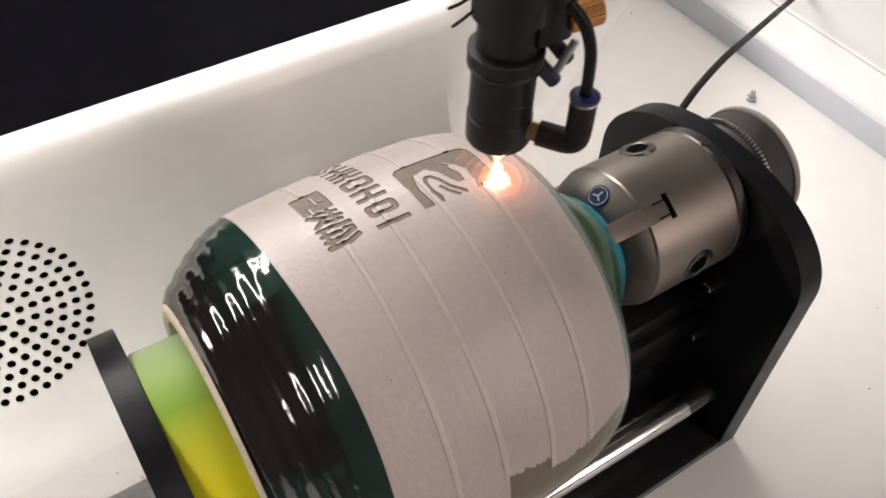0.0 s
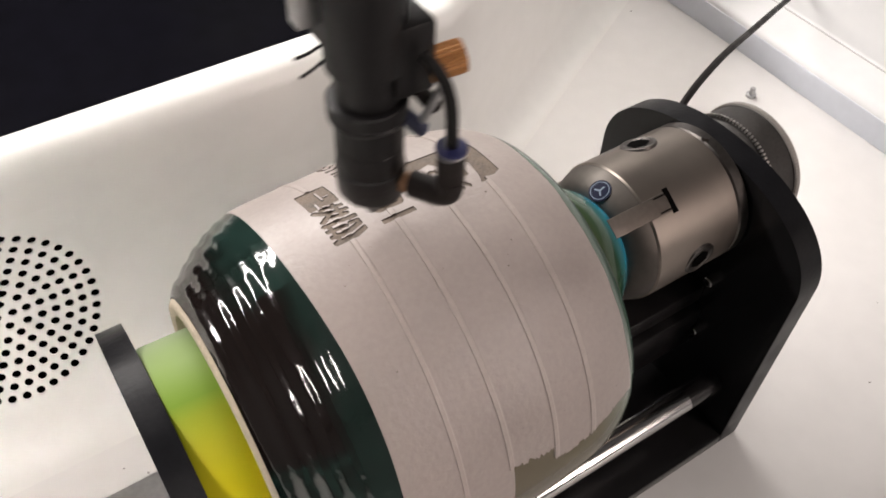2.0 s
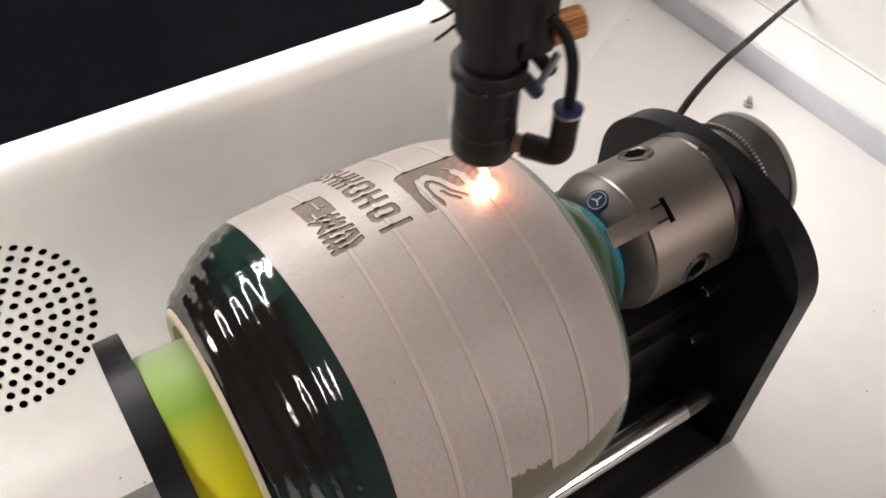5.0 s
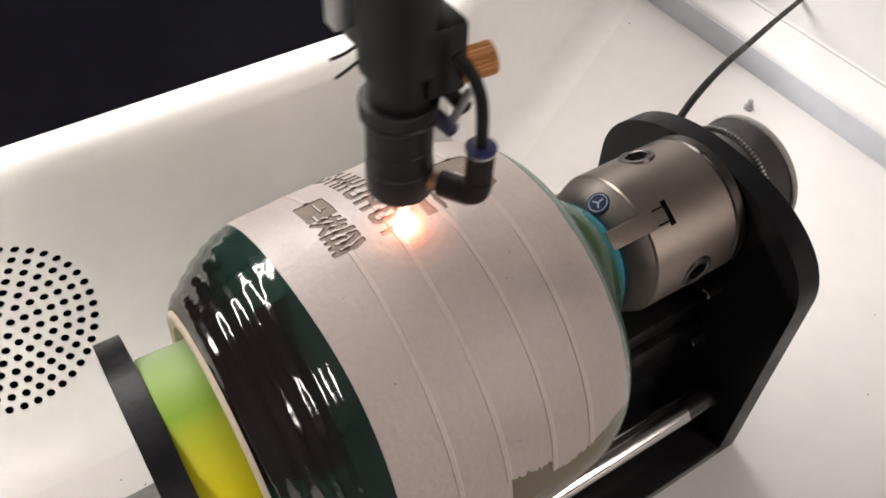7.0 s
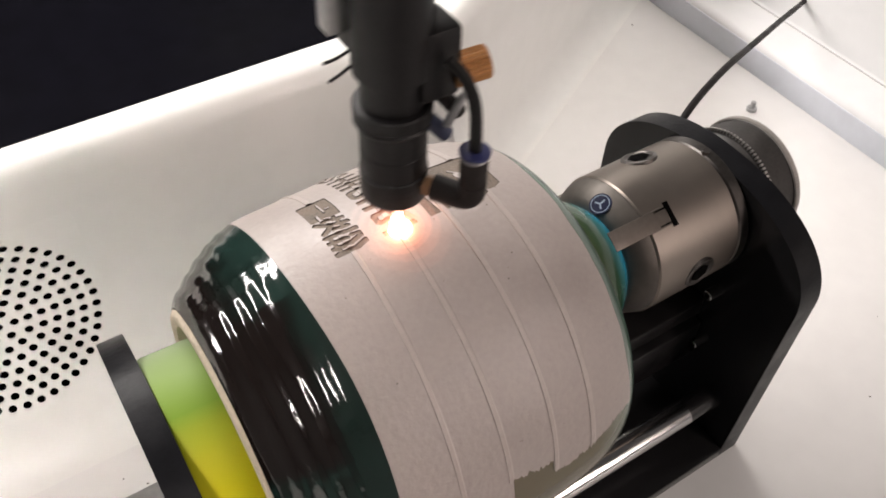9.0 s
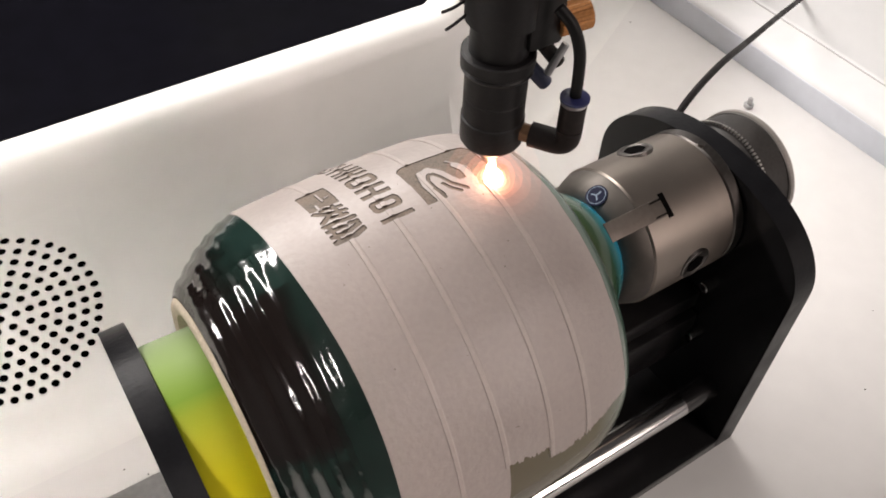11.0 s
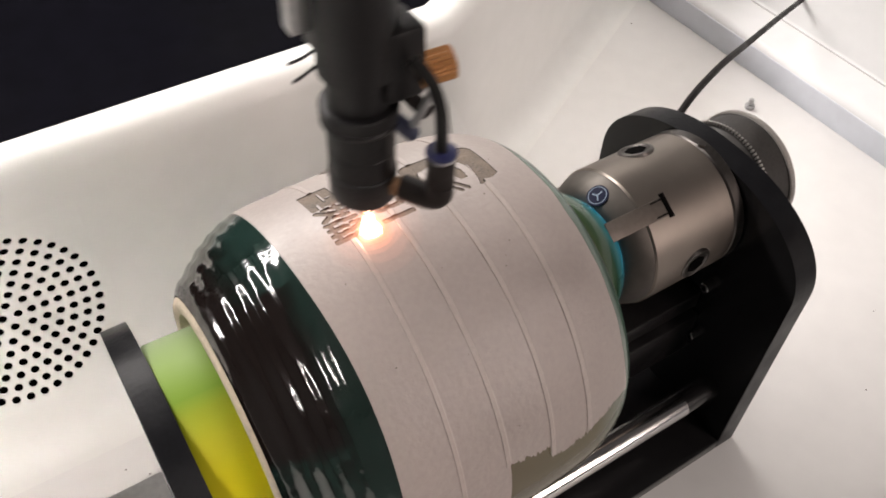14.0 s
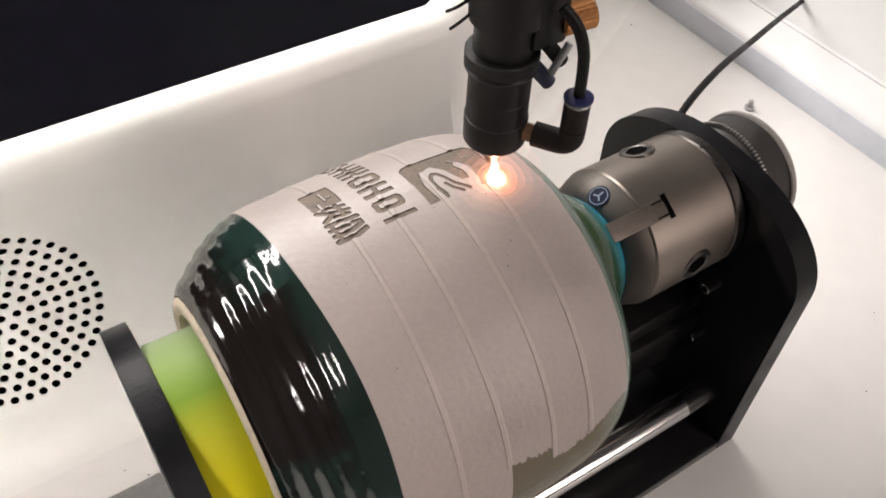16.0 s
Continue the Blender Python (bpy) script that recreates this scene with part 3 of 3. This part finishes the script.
        bmesh.ops.transform(bm, matrix=Matrix.Rotation(2 * math.pi * k / 3 + 0.4, 4, "Z") @ Matrix.Translation((0, 0.0016, 0.0004)) @ Matrix.Diagonal((0.0008, 0.0030, 0.0001, 1)), verts=r["verts"])
    part("print", bm, LABEL_PALE, st, smooth=False)
    return ch


build_rotary()
chuck = build_chuck()


# ---------- jar, tape, engraving ----------
JAR = [(-0.2858, 0.0620), (-0.2838, 0.0675), (-0.2795, 0.0722), (-0.272, 0.0782), (-0.265, 0.0832), (-0.257, 0.0873), (-0.249, 0.0902), (-0.240, 0.0913), (-0.225, 0.0920), (-0.205, 0.0926),
       (-0.185, 0.0928), (-0.168, 0.0925), (-0.152, 0.0915), (-0.142, 0.0899), (-0.1335, 0.0873), (-0.1265, 0.0840), (-0.1213, 0.0797), (-0.1183, 0.0745), (-0.1168, 0.068), (-0.1165, 0.056), (-0.1163, 0.040), (-0.1162, 0.0)]


def jar_ripple(a, th):
    """Throwing rings and drips in the glaze."""
    w = max(0.0, min(1.0, (-0.246 - a) / 0.01))
    if a < -0.2842:
        w = 0
    y, z = math.sin(th), math.cos(th)
    rings = 0.00042 * math.sin(a * 930 + 0.7 * math.sin(3 * th) + 0.5 * noise.noise(Vector((a * 30, 4 * y, 4 * z))))
    return w * (rings * (1 + 0.5 * noise.noise(Vector((a * 60, 5 * y, 5 * z)))) + 0.00022 * noise.noise(Vector((a * 60, 12 * y, 12 * z))) + 0.00027 * noise.noise(Vector((a * 190, 30 * y, 30 * z))))


def fine(profile, step=0.0012):
    out = []
    n = len(profile)
    for i in range(n - 1):
        p0, p1, p2, p3 = profile[max(i - 1, 0)], profile[i], profile[i + 1], profile[min(i + 2, n - 1)]
        k = max(1, int(math.hypot(p2[0] - p1[0], p2[1] - p1[1]) / step))
        for j in range(k):
            t = j / k
            out.append(tuple(0.5 * (2 * p1[c] + (p2[c] - p0[c]) * t + (2 * p0[c] - 5 * p1[c] + 4 * p2[c] - p3[c]) * t * t + (3 * p1[c] - p0[c] - 3 * p2[c] + p3[c]) * t ** 3) for c in (0, 1)))
    out.append(profile[-1])
    return [(x, max(r, 0.0)) for x, r in out]


PROFILE = fine(JAR)


def surf_r(x):
    for (a, r), (b, s) in zip(PROFILE, PROFILE[1:]):
        if a <= x <= b:
            t = (x - a) / (b - a) if b > a else 0
            return r + (s - r) * t
    return 0.05


SEAMS = [-0.2480, -0.2215, -0.2005, -0.1775, -0.1565, -0.1287]
END = [112, 101, 75.6, 80.6, 78.2]          # degrees at which each strip stops


def near(u, v, line, w):
    """Whether (u, v) lies within w of a polyline."""
    for (a, b), (c, d) in zip(line, line[1:]):
        dx, dy = c - a, d - b
        t = max(0.0, min(1.0, ((u - a) * dx + (v - b) * dy) / (dx * dx + dy * dy)))
        if (u - a - t * dx) ** 2 + (v - b - t * dy) ** 2 < w * w:
            return True
    return False


def within(u, v, u0, u1, v0, v1, r=0.5):
    du, dv = max(u0 + r - u, 0, u - u1 + r), max(v0 + r - v, 0, v - v1 + r)
    return du * du + dv * dv < r * r


def burnt(u, v):
    """Where the beam has cut the paper: millimetres along the jar and round it from the top."""
    if v > 1.4:
        return False
    # square emblem: a field with rounded shoulders, a looped band left standing in it, thin lines inside the loop
    if -184 < u < -145 and v > -29:
        if near(u, v, [(-174.6, 2.0), (-175.5, -4.9), (-175.3, -11.5), (-173.7, -14.6), (-171.3, -14.7), (-169.4, -11.0), (-167.8, -5.4), (-163.3, 0.6)], 0.75):
            return True
        if near(u, v, [(-171.0, -6.6), (-169.6, -2.8), (-166.6, 0.9)], 0.7):
            return True
        if near(u, v, [(-174.6, -1.0), (-175.5, -5.0)], 1.1):
            return True
        if near(u, v, [(-176.4, 3.0), (-177.6, -9.5), (-175.8, -17.0), (-171.6, -18.6), (-168.6, -14.6), (-166.6, -8.0), (-161.8, 3.0)], 2.1):
            return False
        if -177.5 < u < -163 and v > -15 + 1.9 * max(0.0, u + 171):      # inside of the loop
            return False
        if near(u, v, [(-159.4, -15.6), (-157.6, -11.0), (-158.2, -3.0), (-160.2, 3.0)], 2.0) or near(u, v, [(-161.6, -20.2), (-158.8, -16.6)], 0.5):
            return False
        if u > -166.0 and u < -158 and v > -5.2:
            return False
        if within(u, v, -183.4, -146.4, -28.0, 30.0, 4.5):
            return v < -0.6 - 0.5 * max(0.0, u + 150) or u < -178 or u < -155
        return False
    # row of blocky signs of bars and rings
    if -206 < u < -190:
        for v0, v1, shape in ((-71.0, -60.0, "ring"), (-55.6, -46.4, "pair"), (-44.8, -37.6, "pair"), (-35.0, -26.2, "ring"), (-24.0, -15.8, "pair"), (-12.6, -5.0, "ring")):
            if v0 <= v <= v1:
                w = 2.4
                if not within(u, v, -204.8, -191.2, v0, v1, 2.6 if shape == "ring" else 0.6):
                    return False
                hole = within(u, v, -202.4, -193.6, v0 + w, v1 - w, 0.7)
                if shape == "pair":
                    hole = v0 + w < v < v1 - w and not within(u, v, -199.6, -197.0, v0, v1, 0.3)
                return not hole
        return within(u, v, -205.0, -190.0, -0.9, 1.4, 0.4)
    # column of denser signs
    if -227 < u < -211.5:
        if v < -22.4:
            return within(u, v, -226.2, -212.6, -39.4, -22.6, 0.8) and not within(u, v, -218.6, -217.6, -36.0, -27.5, 0.3) and not within(u, v, -217.0, -214.6, -30.4, -29.4, 0.3) and not within(u, v, -222.6, -221.4, -27.0, -22, 0.3)
        if v < -12.3:
            q, p = u + 226.2, v + 17.0
            return near(q, p, [(0.8, -3.6), (6.2, 0.6), (1.4, 3.8)], 1.15) or near(q, p, [(4.2, -4.0), (12.4, -2.2)], 1.0) or near(q, p, [(7.4, 0.2), (13.0, 1.4)], 1.0) or near(q, p, [(6.0, 3.4), (12.0, 4.0)], 1.0) or near(q, p, [(9.6, -4.4), (10.2, 3.8)], 0.9)
        q = u + 226.4
        if v < -11.4:
            return False
        return near(q, v, [(0.8, -10.6), (14.0, -9.6)], 1.1) or near(q, v, [(0.6, -7.0), (8.4, -6.2)], 0.95) or near(q, v, [(0.8, -3.4), (7.0, -2.8), (13.6, -4.8)], 1.1) or near(q, v, [(0.8, 0.2), (9.0, 0.4), (14.0, -1.4)], 1.2) or near(q, v, [(10.6, -7.0), (13.8, -6.6)], 0.9) or near(q, v, [(2.2, -11), (2.6, 0.6)], 0.9)
    return within(u, v, -224.0, -216.6, -41.6, -39.0, 0.9) and v > -41.6 + 0.22 * abs(u + 217)


def strip_mesh(k):
    """One strip of paper tape laid round the jar, its edge over the strip before, cut where burnt."""
    x0, x1 = SEAMS[k], SEAMS[k + 1] + (0.003 if k < 4 else 0)
    rnd = random.Random(40 + k)
    nx = 110
    angles = [-125 + 1.5 * i for i in range(54)] + [-44.2 + 0.2 * i for i in range(227)] + [1.2 + (END[k] - 1.2) * i / 90 for i in range(1, 91)]
    wob = [rnd.uniform(-1, 1) for _ in range(nx + 1)]
    for _ in range(2):
        wob = [(wob[max(i - 1, 0)] + wob[i] + wob[min(i + 1, nx)]) / 3 for i in range(nx + 1)]
    verts, faces, burn = [], [], []
    na = len(angles)
    for i in range(nx + 1):
        u = i / nx
        end = 1.6 * wob[i] + 0.9 * math.sin(u * 5 + k * 2) + (3.0 * (0.5 - u) if k == 4 else 0)
        edge = 0.0006 * wob[(i * 7 + 3) % nx]
        for a in angles:
            a += end * max(0.0, (a - 40) / 40)
            x = x0 + (x1 - x0) * u + 0.0005 * math.sin(a * 0.05 + k * 1.7)
            if k == 0:
                x += (1 - u) * (0.0021 * (1 / (1 + math.exp(-(a - 22) / 11))) + 0.0011 * math.exp(-((a - 32) / 30) ** 2))
            if k == 4:
                x += 0.0012 * u * noise.noise(Vector((a * 0.09, 3.3, 0)))
            lift = 0.0003 + (0.00048 * max(0.0, min(1.0, (0.115 - u) / 0.035)) if k else 0)
            if u == 0:
                lift = 0.00005
            lift += 0.00007 * noise.noise(Vector((x * 120, a * 0.11, k))) + 0.00005 * noise.noise(Vector((x * 420, a * 0.35, k)))
            b = -44.2 < a < 1.0 and burnt(x * 1000, a * 1.62)
            burn.append(b)
            r = surf_r(x) + (0.00004 + 0.00004 * noise.noise(Vector((x * 900, a * 1.4, 5))) if b else lift + 0.00012)
            t = radians(a)
            verts.append((x, JY - r * math.sin(t), JZ + r * math.cos(t)))
    for i in range(nx):
        for j in range(na - 1):
            faces.append((i * na + j, i * na + na + j, i * na + na + j + 1, i * na + j + 1))
    me = bpy.data.meshes.new("tape_strip")
    me.from_pydata(verts, [], faces)
    for m in (PAPER, BURN, BURN_D, PAPER_LAP):
        me.materials.append(m)
    kinds = []
    for f in faces:
        n = sum(burn[v] for v in f)
        lap = k > 0 and f[0] // na < 0.10 * nx      # two layers over one another look paler
        kinds.append((3 if lap else 0) if n == 0 else 1 if n == 4 else 2)
    me.polygons.foreach_set("material_index", kinds)
    me.polygons.foreach_set("use_smooth", [True] * len(faces))
    me.set_sharp_from_angle(angle=radians(40))
    return me


def build_jar():
    jar = thing("ceramic_jar", "dark bottle-green glazed ceramic jar lying in the rotary", "jar")
    c = (0, JY, JZ)
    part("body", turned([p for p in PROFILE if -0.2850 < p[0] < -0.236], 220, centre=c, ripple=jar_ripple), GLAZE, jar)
    part("shoulder", turned([p for p in PROFILE if p[0] > -0.2375], 160, centre=c), GLASS_G, jar, "pale olive-green glazed belly and foot")
    part("mouth_rim", turned([(-0.2846, 0.0655), (-0.2855, 0.0645), (-0.2862, 0.0635), (-0.2866, 0.0612), (-0.2857, 0.0575), (-0.281, 0.0555), (-0.268, 0.058), (-0.262, 0.06)], 140, centre=c,
         ripple=lambda a, th: 0.0004 * noise.noise(Vector((a * 200, 14 * math.sin(th), 14 * math.cos(th))))), CLAY, jar, "unglazed cream clay rim")
    part("inner_wall", turned([(-0.262, 0.06), (-0.24, 0.08), (-0.2, 0.088), (-0.14, 0.08), (-0.125, 0.0)], 80, centre=c), HOLE, jar, "dark inside")
    cap = [(-0.113 + 0.042 * math.cos(radians(d)), 0.042 * math.sin(radians(d))) for d in range(95, -1, -5)]
    part("foot_cap", turned([(-0.1160, 0.0415)] + cap[:-1] + [(-0.0710, 0.0)], 96, centre=(0, -0.005, H + 0.005)), TEAL, jar, "glossy blue-green plastic cap on the foot")
    tape = thing("paper_tape", "cream paper tape strips round the jar with brown burnt marks", "masking tape")
    for k in range(5):
        new("tape_strip", strip_mesh(k)).parent = tape


build_jar()


# ---------- loose parts on the bed ----------
def build_screw(x, y, s=1.0):
    sc = thing("screw", "small bright machine screw standing on the bed", "screw", pose(x, y, 0), group="screws on the bed")
    part("head", turned([(0.0, 0.0), (0.0, 0.0048 * s), (0.003 * s, 0.0048 * s), (0.0036 * s, 0.004 * s), (0.0036 * s, 0.0)], 16, axis="Z"), ALU, sc)
    part("shank", turned([(0.0034 * s, 0.0024 * s), (0.0095 * s, 0.0024 * s), (0.0100 * s, 0.0018 * s), (0.0100 * s, 0.0)], 12, axis="Z"), ALU, sc)
    return sc


def build_specks():
    """Tiny dark grains lying on the bed."""
    bm = bmesh.new()
    for x, y, r in ((-0.3385, 0.1085, 0.0007), (-0.3265, 0.0975, 0.0008), (0.288, 0.333, 0.0011), (0.126, -0.106, 0.0008), (0.19, -0.062, 0.0006), (0.04, 0.235, 0.0007)):
        m = Matrix.Translation((x, y, r * 0.3)) @ Matrix.Diagonal((1, 0.8, 0.4, 1))
        bmesh.ops.create_icosphere(bm, subdivisions=1, radius=r, matrix=m)
    tagged(link_mesh("grit", bm, BURN_D), "tiny dark grains scattered on the white bed", "grit", kind="stuff")
    bm = bmesh.new()
    rnd = random.Random(9)
    for k in range(26):
        x, a = rnd.uniform(-0.243, -0.14), radians(rnd.uniform(-12, 70))
        r = surf_r(x) + 0.0004
        m = Matrix.Translation((x, JY - r * math.sin(a), JZ + r * math.cos(a))) @ Matrix.Rotation(a, 4, "X") @ Matrix.Diagonal((1, 0.7, 0.35, 1))
        bmesh.ops.create_icosphere(bm, subdivisions=1, radius=rnd.uniform(0.0002, 0.00045), matrix=m)
    tagged(link_mesh("soot", bm, BURN_D), "tiny soot flecks on the paper tape", "soot", kind="stuff")


build_specks()
build_screw(0.292, 0.166, 1.0)
build_screw(0.283, 0.378, 0.9)
tagged(link_mesh("power_cable", pipe([(0.0200, 0.046, 0.135), (0.0360, 0.052, 0.1745), (0.10, 0.081, 0.1675), (0.20, 0.128, 0.130), (0.30, 0.174, 0.093), (0.3960, 0.217, 0.058)], 0.0024), RUBBER),
       "thin black rubber cable from the motor to the end wall", "cable")


# ---------- laser head ----------
def build_head():
    hd = thing("laser_engraver", "black laser engraver with conical nozzle and air hose", "laser engraver")
    part("nozzle_tip", turned([(0.0, 0.0), (0.0, 0.0020), (0.0004, 0.0024), (0.0090, 0.0072), (0.0090, 0.0)], 40, axis="Z"), BLACK_MATT, hd)
    part("nozzle_body", turned([(0.0085, 0.0), (0.0085, 0.0080), (0.0130, 0.0124), (0.0142, 0.0131), (0.0255, 0.0131), (0.0260, 0.0125), (0.0264, 0.0125), (0.0269, 0.0126), (0.0360, 0.0126), (0.0365, 0.0122), (0.0365, 0.0)], 64, axis="Z"), BLACK_MATT, hd)
    part("lens_tube", turned([(0.0365, 0.0), (0.0365, 0.0126), (0.0490, 0.0126), (0.0490, 0.0)], 64, axis="Z"), BLACK_MATT, hd)
    part("lock_ring", turned([(0.0485, 0.0118), (0.0486, 0.0140), (0.0496, 0.0145), (0.0504, 0.0138), (0.0512, 0.0145), (0.0560, 0.0145), (0.0566, 0.0138), (0.0568, 0.0110)], 64, axis="Z"), BLACK_MATT, hd, "black locking ring")
    part("upper_tube", turned([(0.0480, 0.0), (0.0480, 0.0116), (0.36, 0.0116), (0.36, 0.0)], 64, axis="Z"), BLACK_MATT, hd)
    part("clamp", turned([(0.0700, 0.0117), (0.0705, 0.0140), (0.36, 0.0140), (0.3605, 0.0117)], 64, axis="Z"), BLACK_MATT, hd, "black tube clamp")
    part("clamp_ear", boxes(0.004, 0.020, -0.013, 0.004, 0.060, 0.088, bevel=0.002), BLACK_MATT, hd)
    part("back_bracket", boxes(-0.010, 0.022, 0.008, 0.022, 0.072, 0.36, bevel=0.0015), BLACK_MATT, hd)
    part("mirror_plate", boxes(-0.020, -0.010, 0.006, 0.014, 0.085, 0.15, bevel=0.001), ALU, hd, "grey metal plate")
    kn = part("thumb_screw", turned([(0.0, 0.0), (0.0, 0.0050), (0.0006, 0.0058), (0.0125, 0.0058), (0.0132, 0.0050), (0.0132, 0.0)], 48, ripple=lambda a, th: 0.00025 * math.cos(24 * th)), BRASS, hd, "knurled brass thumb screw")
    kn.matrix_basis = pose(0.0178, -0.010, 0.0683, 0, -8, -14)
    part("stem", rod((-0.006, 0, 0), (0.0005, 0, 0), 0.0026), STEEL_D, kn)
    # air fitting
    d = Vector((0.57, -0.82, 0)).normalized()
    z = 0.0205

    def along(s, zz=z):
        return (d.x * s, d.y * s, zz)
    part("nipple", rod(along(0.0115), along(0.0168), 0.0040, 6), BRASS_D, hd, "dull brass hexagon nipple")
    fit = part("elbow_fitting", pipe([along(0.0165), along(0.0215), along(0.0262), along(0.0292, z + 0.0006), along(0.0314, z + 0.0028), along(0.0318, z + 0.0066), along(0.0318, z + 0.0135), along(0.0318, z + 0.0208)], 0.0052, 18), PLASTIC, hd, "black plastic push-in elbow")
    part("grip_ring", turned([(0.0, 0.0), (0.0, 0.0050), (0.0008, 0.0054), (0.0016, 0.0050), (0.0016, 0.0)], 32, axis="Z", centre=along(0.0318, z + 0.0206)), ALU, fit, "thin grey metal ring")
    part("collar", turned([(0.0, 0.0), (0.0, 0.0050), (0.0005, 0.0058), (0.0015, 0.0058), (0.0019, 0.0040), (0.0022, 0.0)], 32, axis="Z", centre=along(0.0318, z + 0.0222)), BLUE, fit, "blue release collar")
    part("air_hose", pipe([along(0.0318, z + 0.0235), along(0.0316, z + 0.033), along(0.0308, z + 0.042), along(0.0288, z + 0.049), along(0.0255, z + 0.0545), along(0.0205, z + 0.059)], 0.0023, 16), TUBE, hd, "black air hose")
    part("small_fitting", rod((0.0090, -0.008, 0.0505), (0.0160, -0.0105, 0.0415), 0.0031, 16), SLATE, hd, "blue push-in fitting")
    part("small_fitting", rod((0.0165, -0.006, 0.0565), (0.0225, -0.009, 0.0480), 0.0030, 16), PLASTIC, hd)
    part("bracket_arm", rod((0.0150, -0.012, 0.0470), (0.0215, -0.013, 0.0590), 0.0016, 10), ALU, hd, "thin grey metal arm")
    part("wire", pipe([(-0.010, 0.006, 0.079), (-0.017, 0.006, 0.0765), (-0.0225, 0.006, 0.076)], 0.0006, 8), RUBBER, hd)
    part("wire", pipe([(-0.010, 0.004, 0.075), (-0.017, 0.004, 0.0715), (-0.0225, 0.003, 0.0705)], 0.0006, 8), RUBBER, hd)
    return hd


laser_head = build_head()


def halo_material(strength):
    m = bpy.data.materials.new("spark_glow")
    m.use_nodes = True
    nt = m.node_tree
    for n in list(nt.nodes):
        nt.nodes.remove(n)
    out, add = nt.nodes.new("ShaderNodeOutputMaterial"), nt.nodes.new("ShaderNodeAddShader")
    tr, em = nt.nodes.new("ShaderNodeBsdfTransparent"), nt.nodes.new("ShaderNodeEmission")
    em.inputs[0].default_value, em.inputs[1].default_value = (1.0, 0.34, 0.22, 1), strength
    nt.links.new(tr.outputs[0], add.inputs[0])
    nt.links.new(em.outputs[0], add.inputs[1])
    nt.links.new(add.outputs[0], out.inputs[0])
    return m


def build_spark():
    sp = thing("laser_spark", "white-hot orange spark where the beam burns the tape", "spark")
    bm = bmesh.new()
    bmesh.ops.create_icosphere(bm, subdivisions=3, radius=1.0)
    for v in bm.verts:
        v.co *= 0.0041 * (1 + 0.13 * noise.noise(v.co * 2.3))
    part("flame", bm, SPARK, sp)
    part("plume", rod((0, 0.002, 0), (0, 0.002, 0.0085), 0.0028, 16, 0.0012), SPARK_CORE, sp)
    for k, (r, e) in enumerate(((0.0056, 0.50), (0.0072, 0.32), (0.0094, 0.18), (0.0122, 0.10), (0.0158, 0.055), (0.0205, 0.028))):
        bm = bmesh.new()
        bmesh.ops.create_icosphere(bm, subdivisions=4, radius=1.0)
        for v in bm.verts:
            v.co *= r * (1 + 0.10 * noise.noise(v.co * 1.7 + Vector((0, 0, 3.0 * k))))
        part("glow", bm, halo_material(e), sp)
    return sp


spark = build_spark()


# ---------- what moves ----------
PERIOD, START, SWING, MID = 1.2255, 0.02, 0.0414, -0.1852
TIP = 0.2655


def head_x(t):
    """Back and forth at even speed with short turns."""
    u = 0.0
    for k in range(9):
        q = ((t + (k - 4) * 0.0075 - START) / PERIOD) % 1.0
        u += 4 * abs(q - 0.5) - 1
    return MID + SWING * u / 9


DARK_TIMES = (0.2, 0.5, 1.7, 2.0, 3.4, 3.5, 3.6, 3.7, 3.8, 4.0, 4.6, 5.1, 5.4, 6.0, 6.6, 6.9, 8.3, 8.5, 8.6, 8.7, 8.9, 9.6, 9.9, 10.4, 10.9, 11.8, 12.1, 13.2, 13.4, 13.5, 13.7, 13.8, 15.2, 15.5)


LOW_TIMES = (0.0, 1.0, 1.1, 2.3, 4.7, 5.9, 7.5, 8.0, 9.8, 10.6, 11.6, 12.5, 14.0, 14.5, 16.0)      # a smaller burn


def motions():
    head, fire = [], []
    for k in range(161):
        t = k / 10
        x = head_x(t)
        head.append((t, pose(x, 0, TIP)))
        dark = any(abs(t - d) < 0.01 for d in DARK_TIMES)
        low = any(abs(t - d) < 0.01 for d in LOW_TIMES)
        sink = 0.07 if dark else 0.0062 if k == 115 else 0.0028 if low else 0.0
        fire.append((t, pose(x, -0.0045, JZ + surf_r(x) + 0.0014 - sink, 0, 0, 37 * (k % 2))))
    walk(laser_head, head)
    walk(spark, fire)


motions()
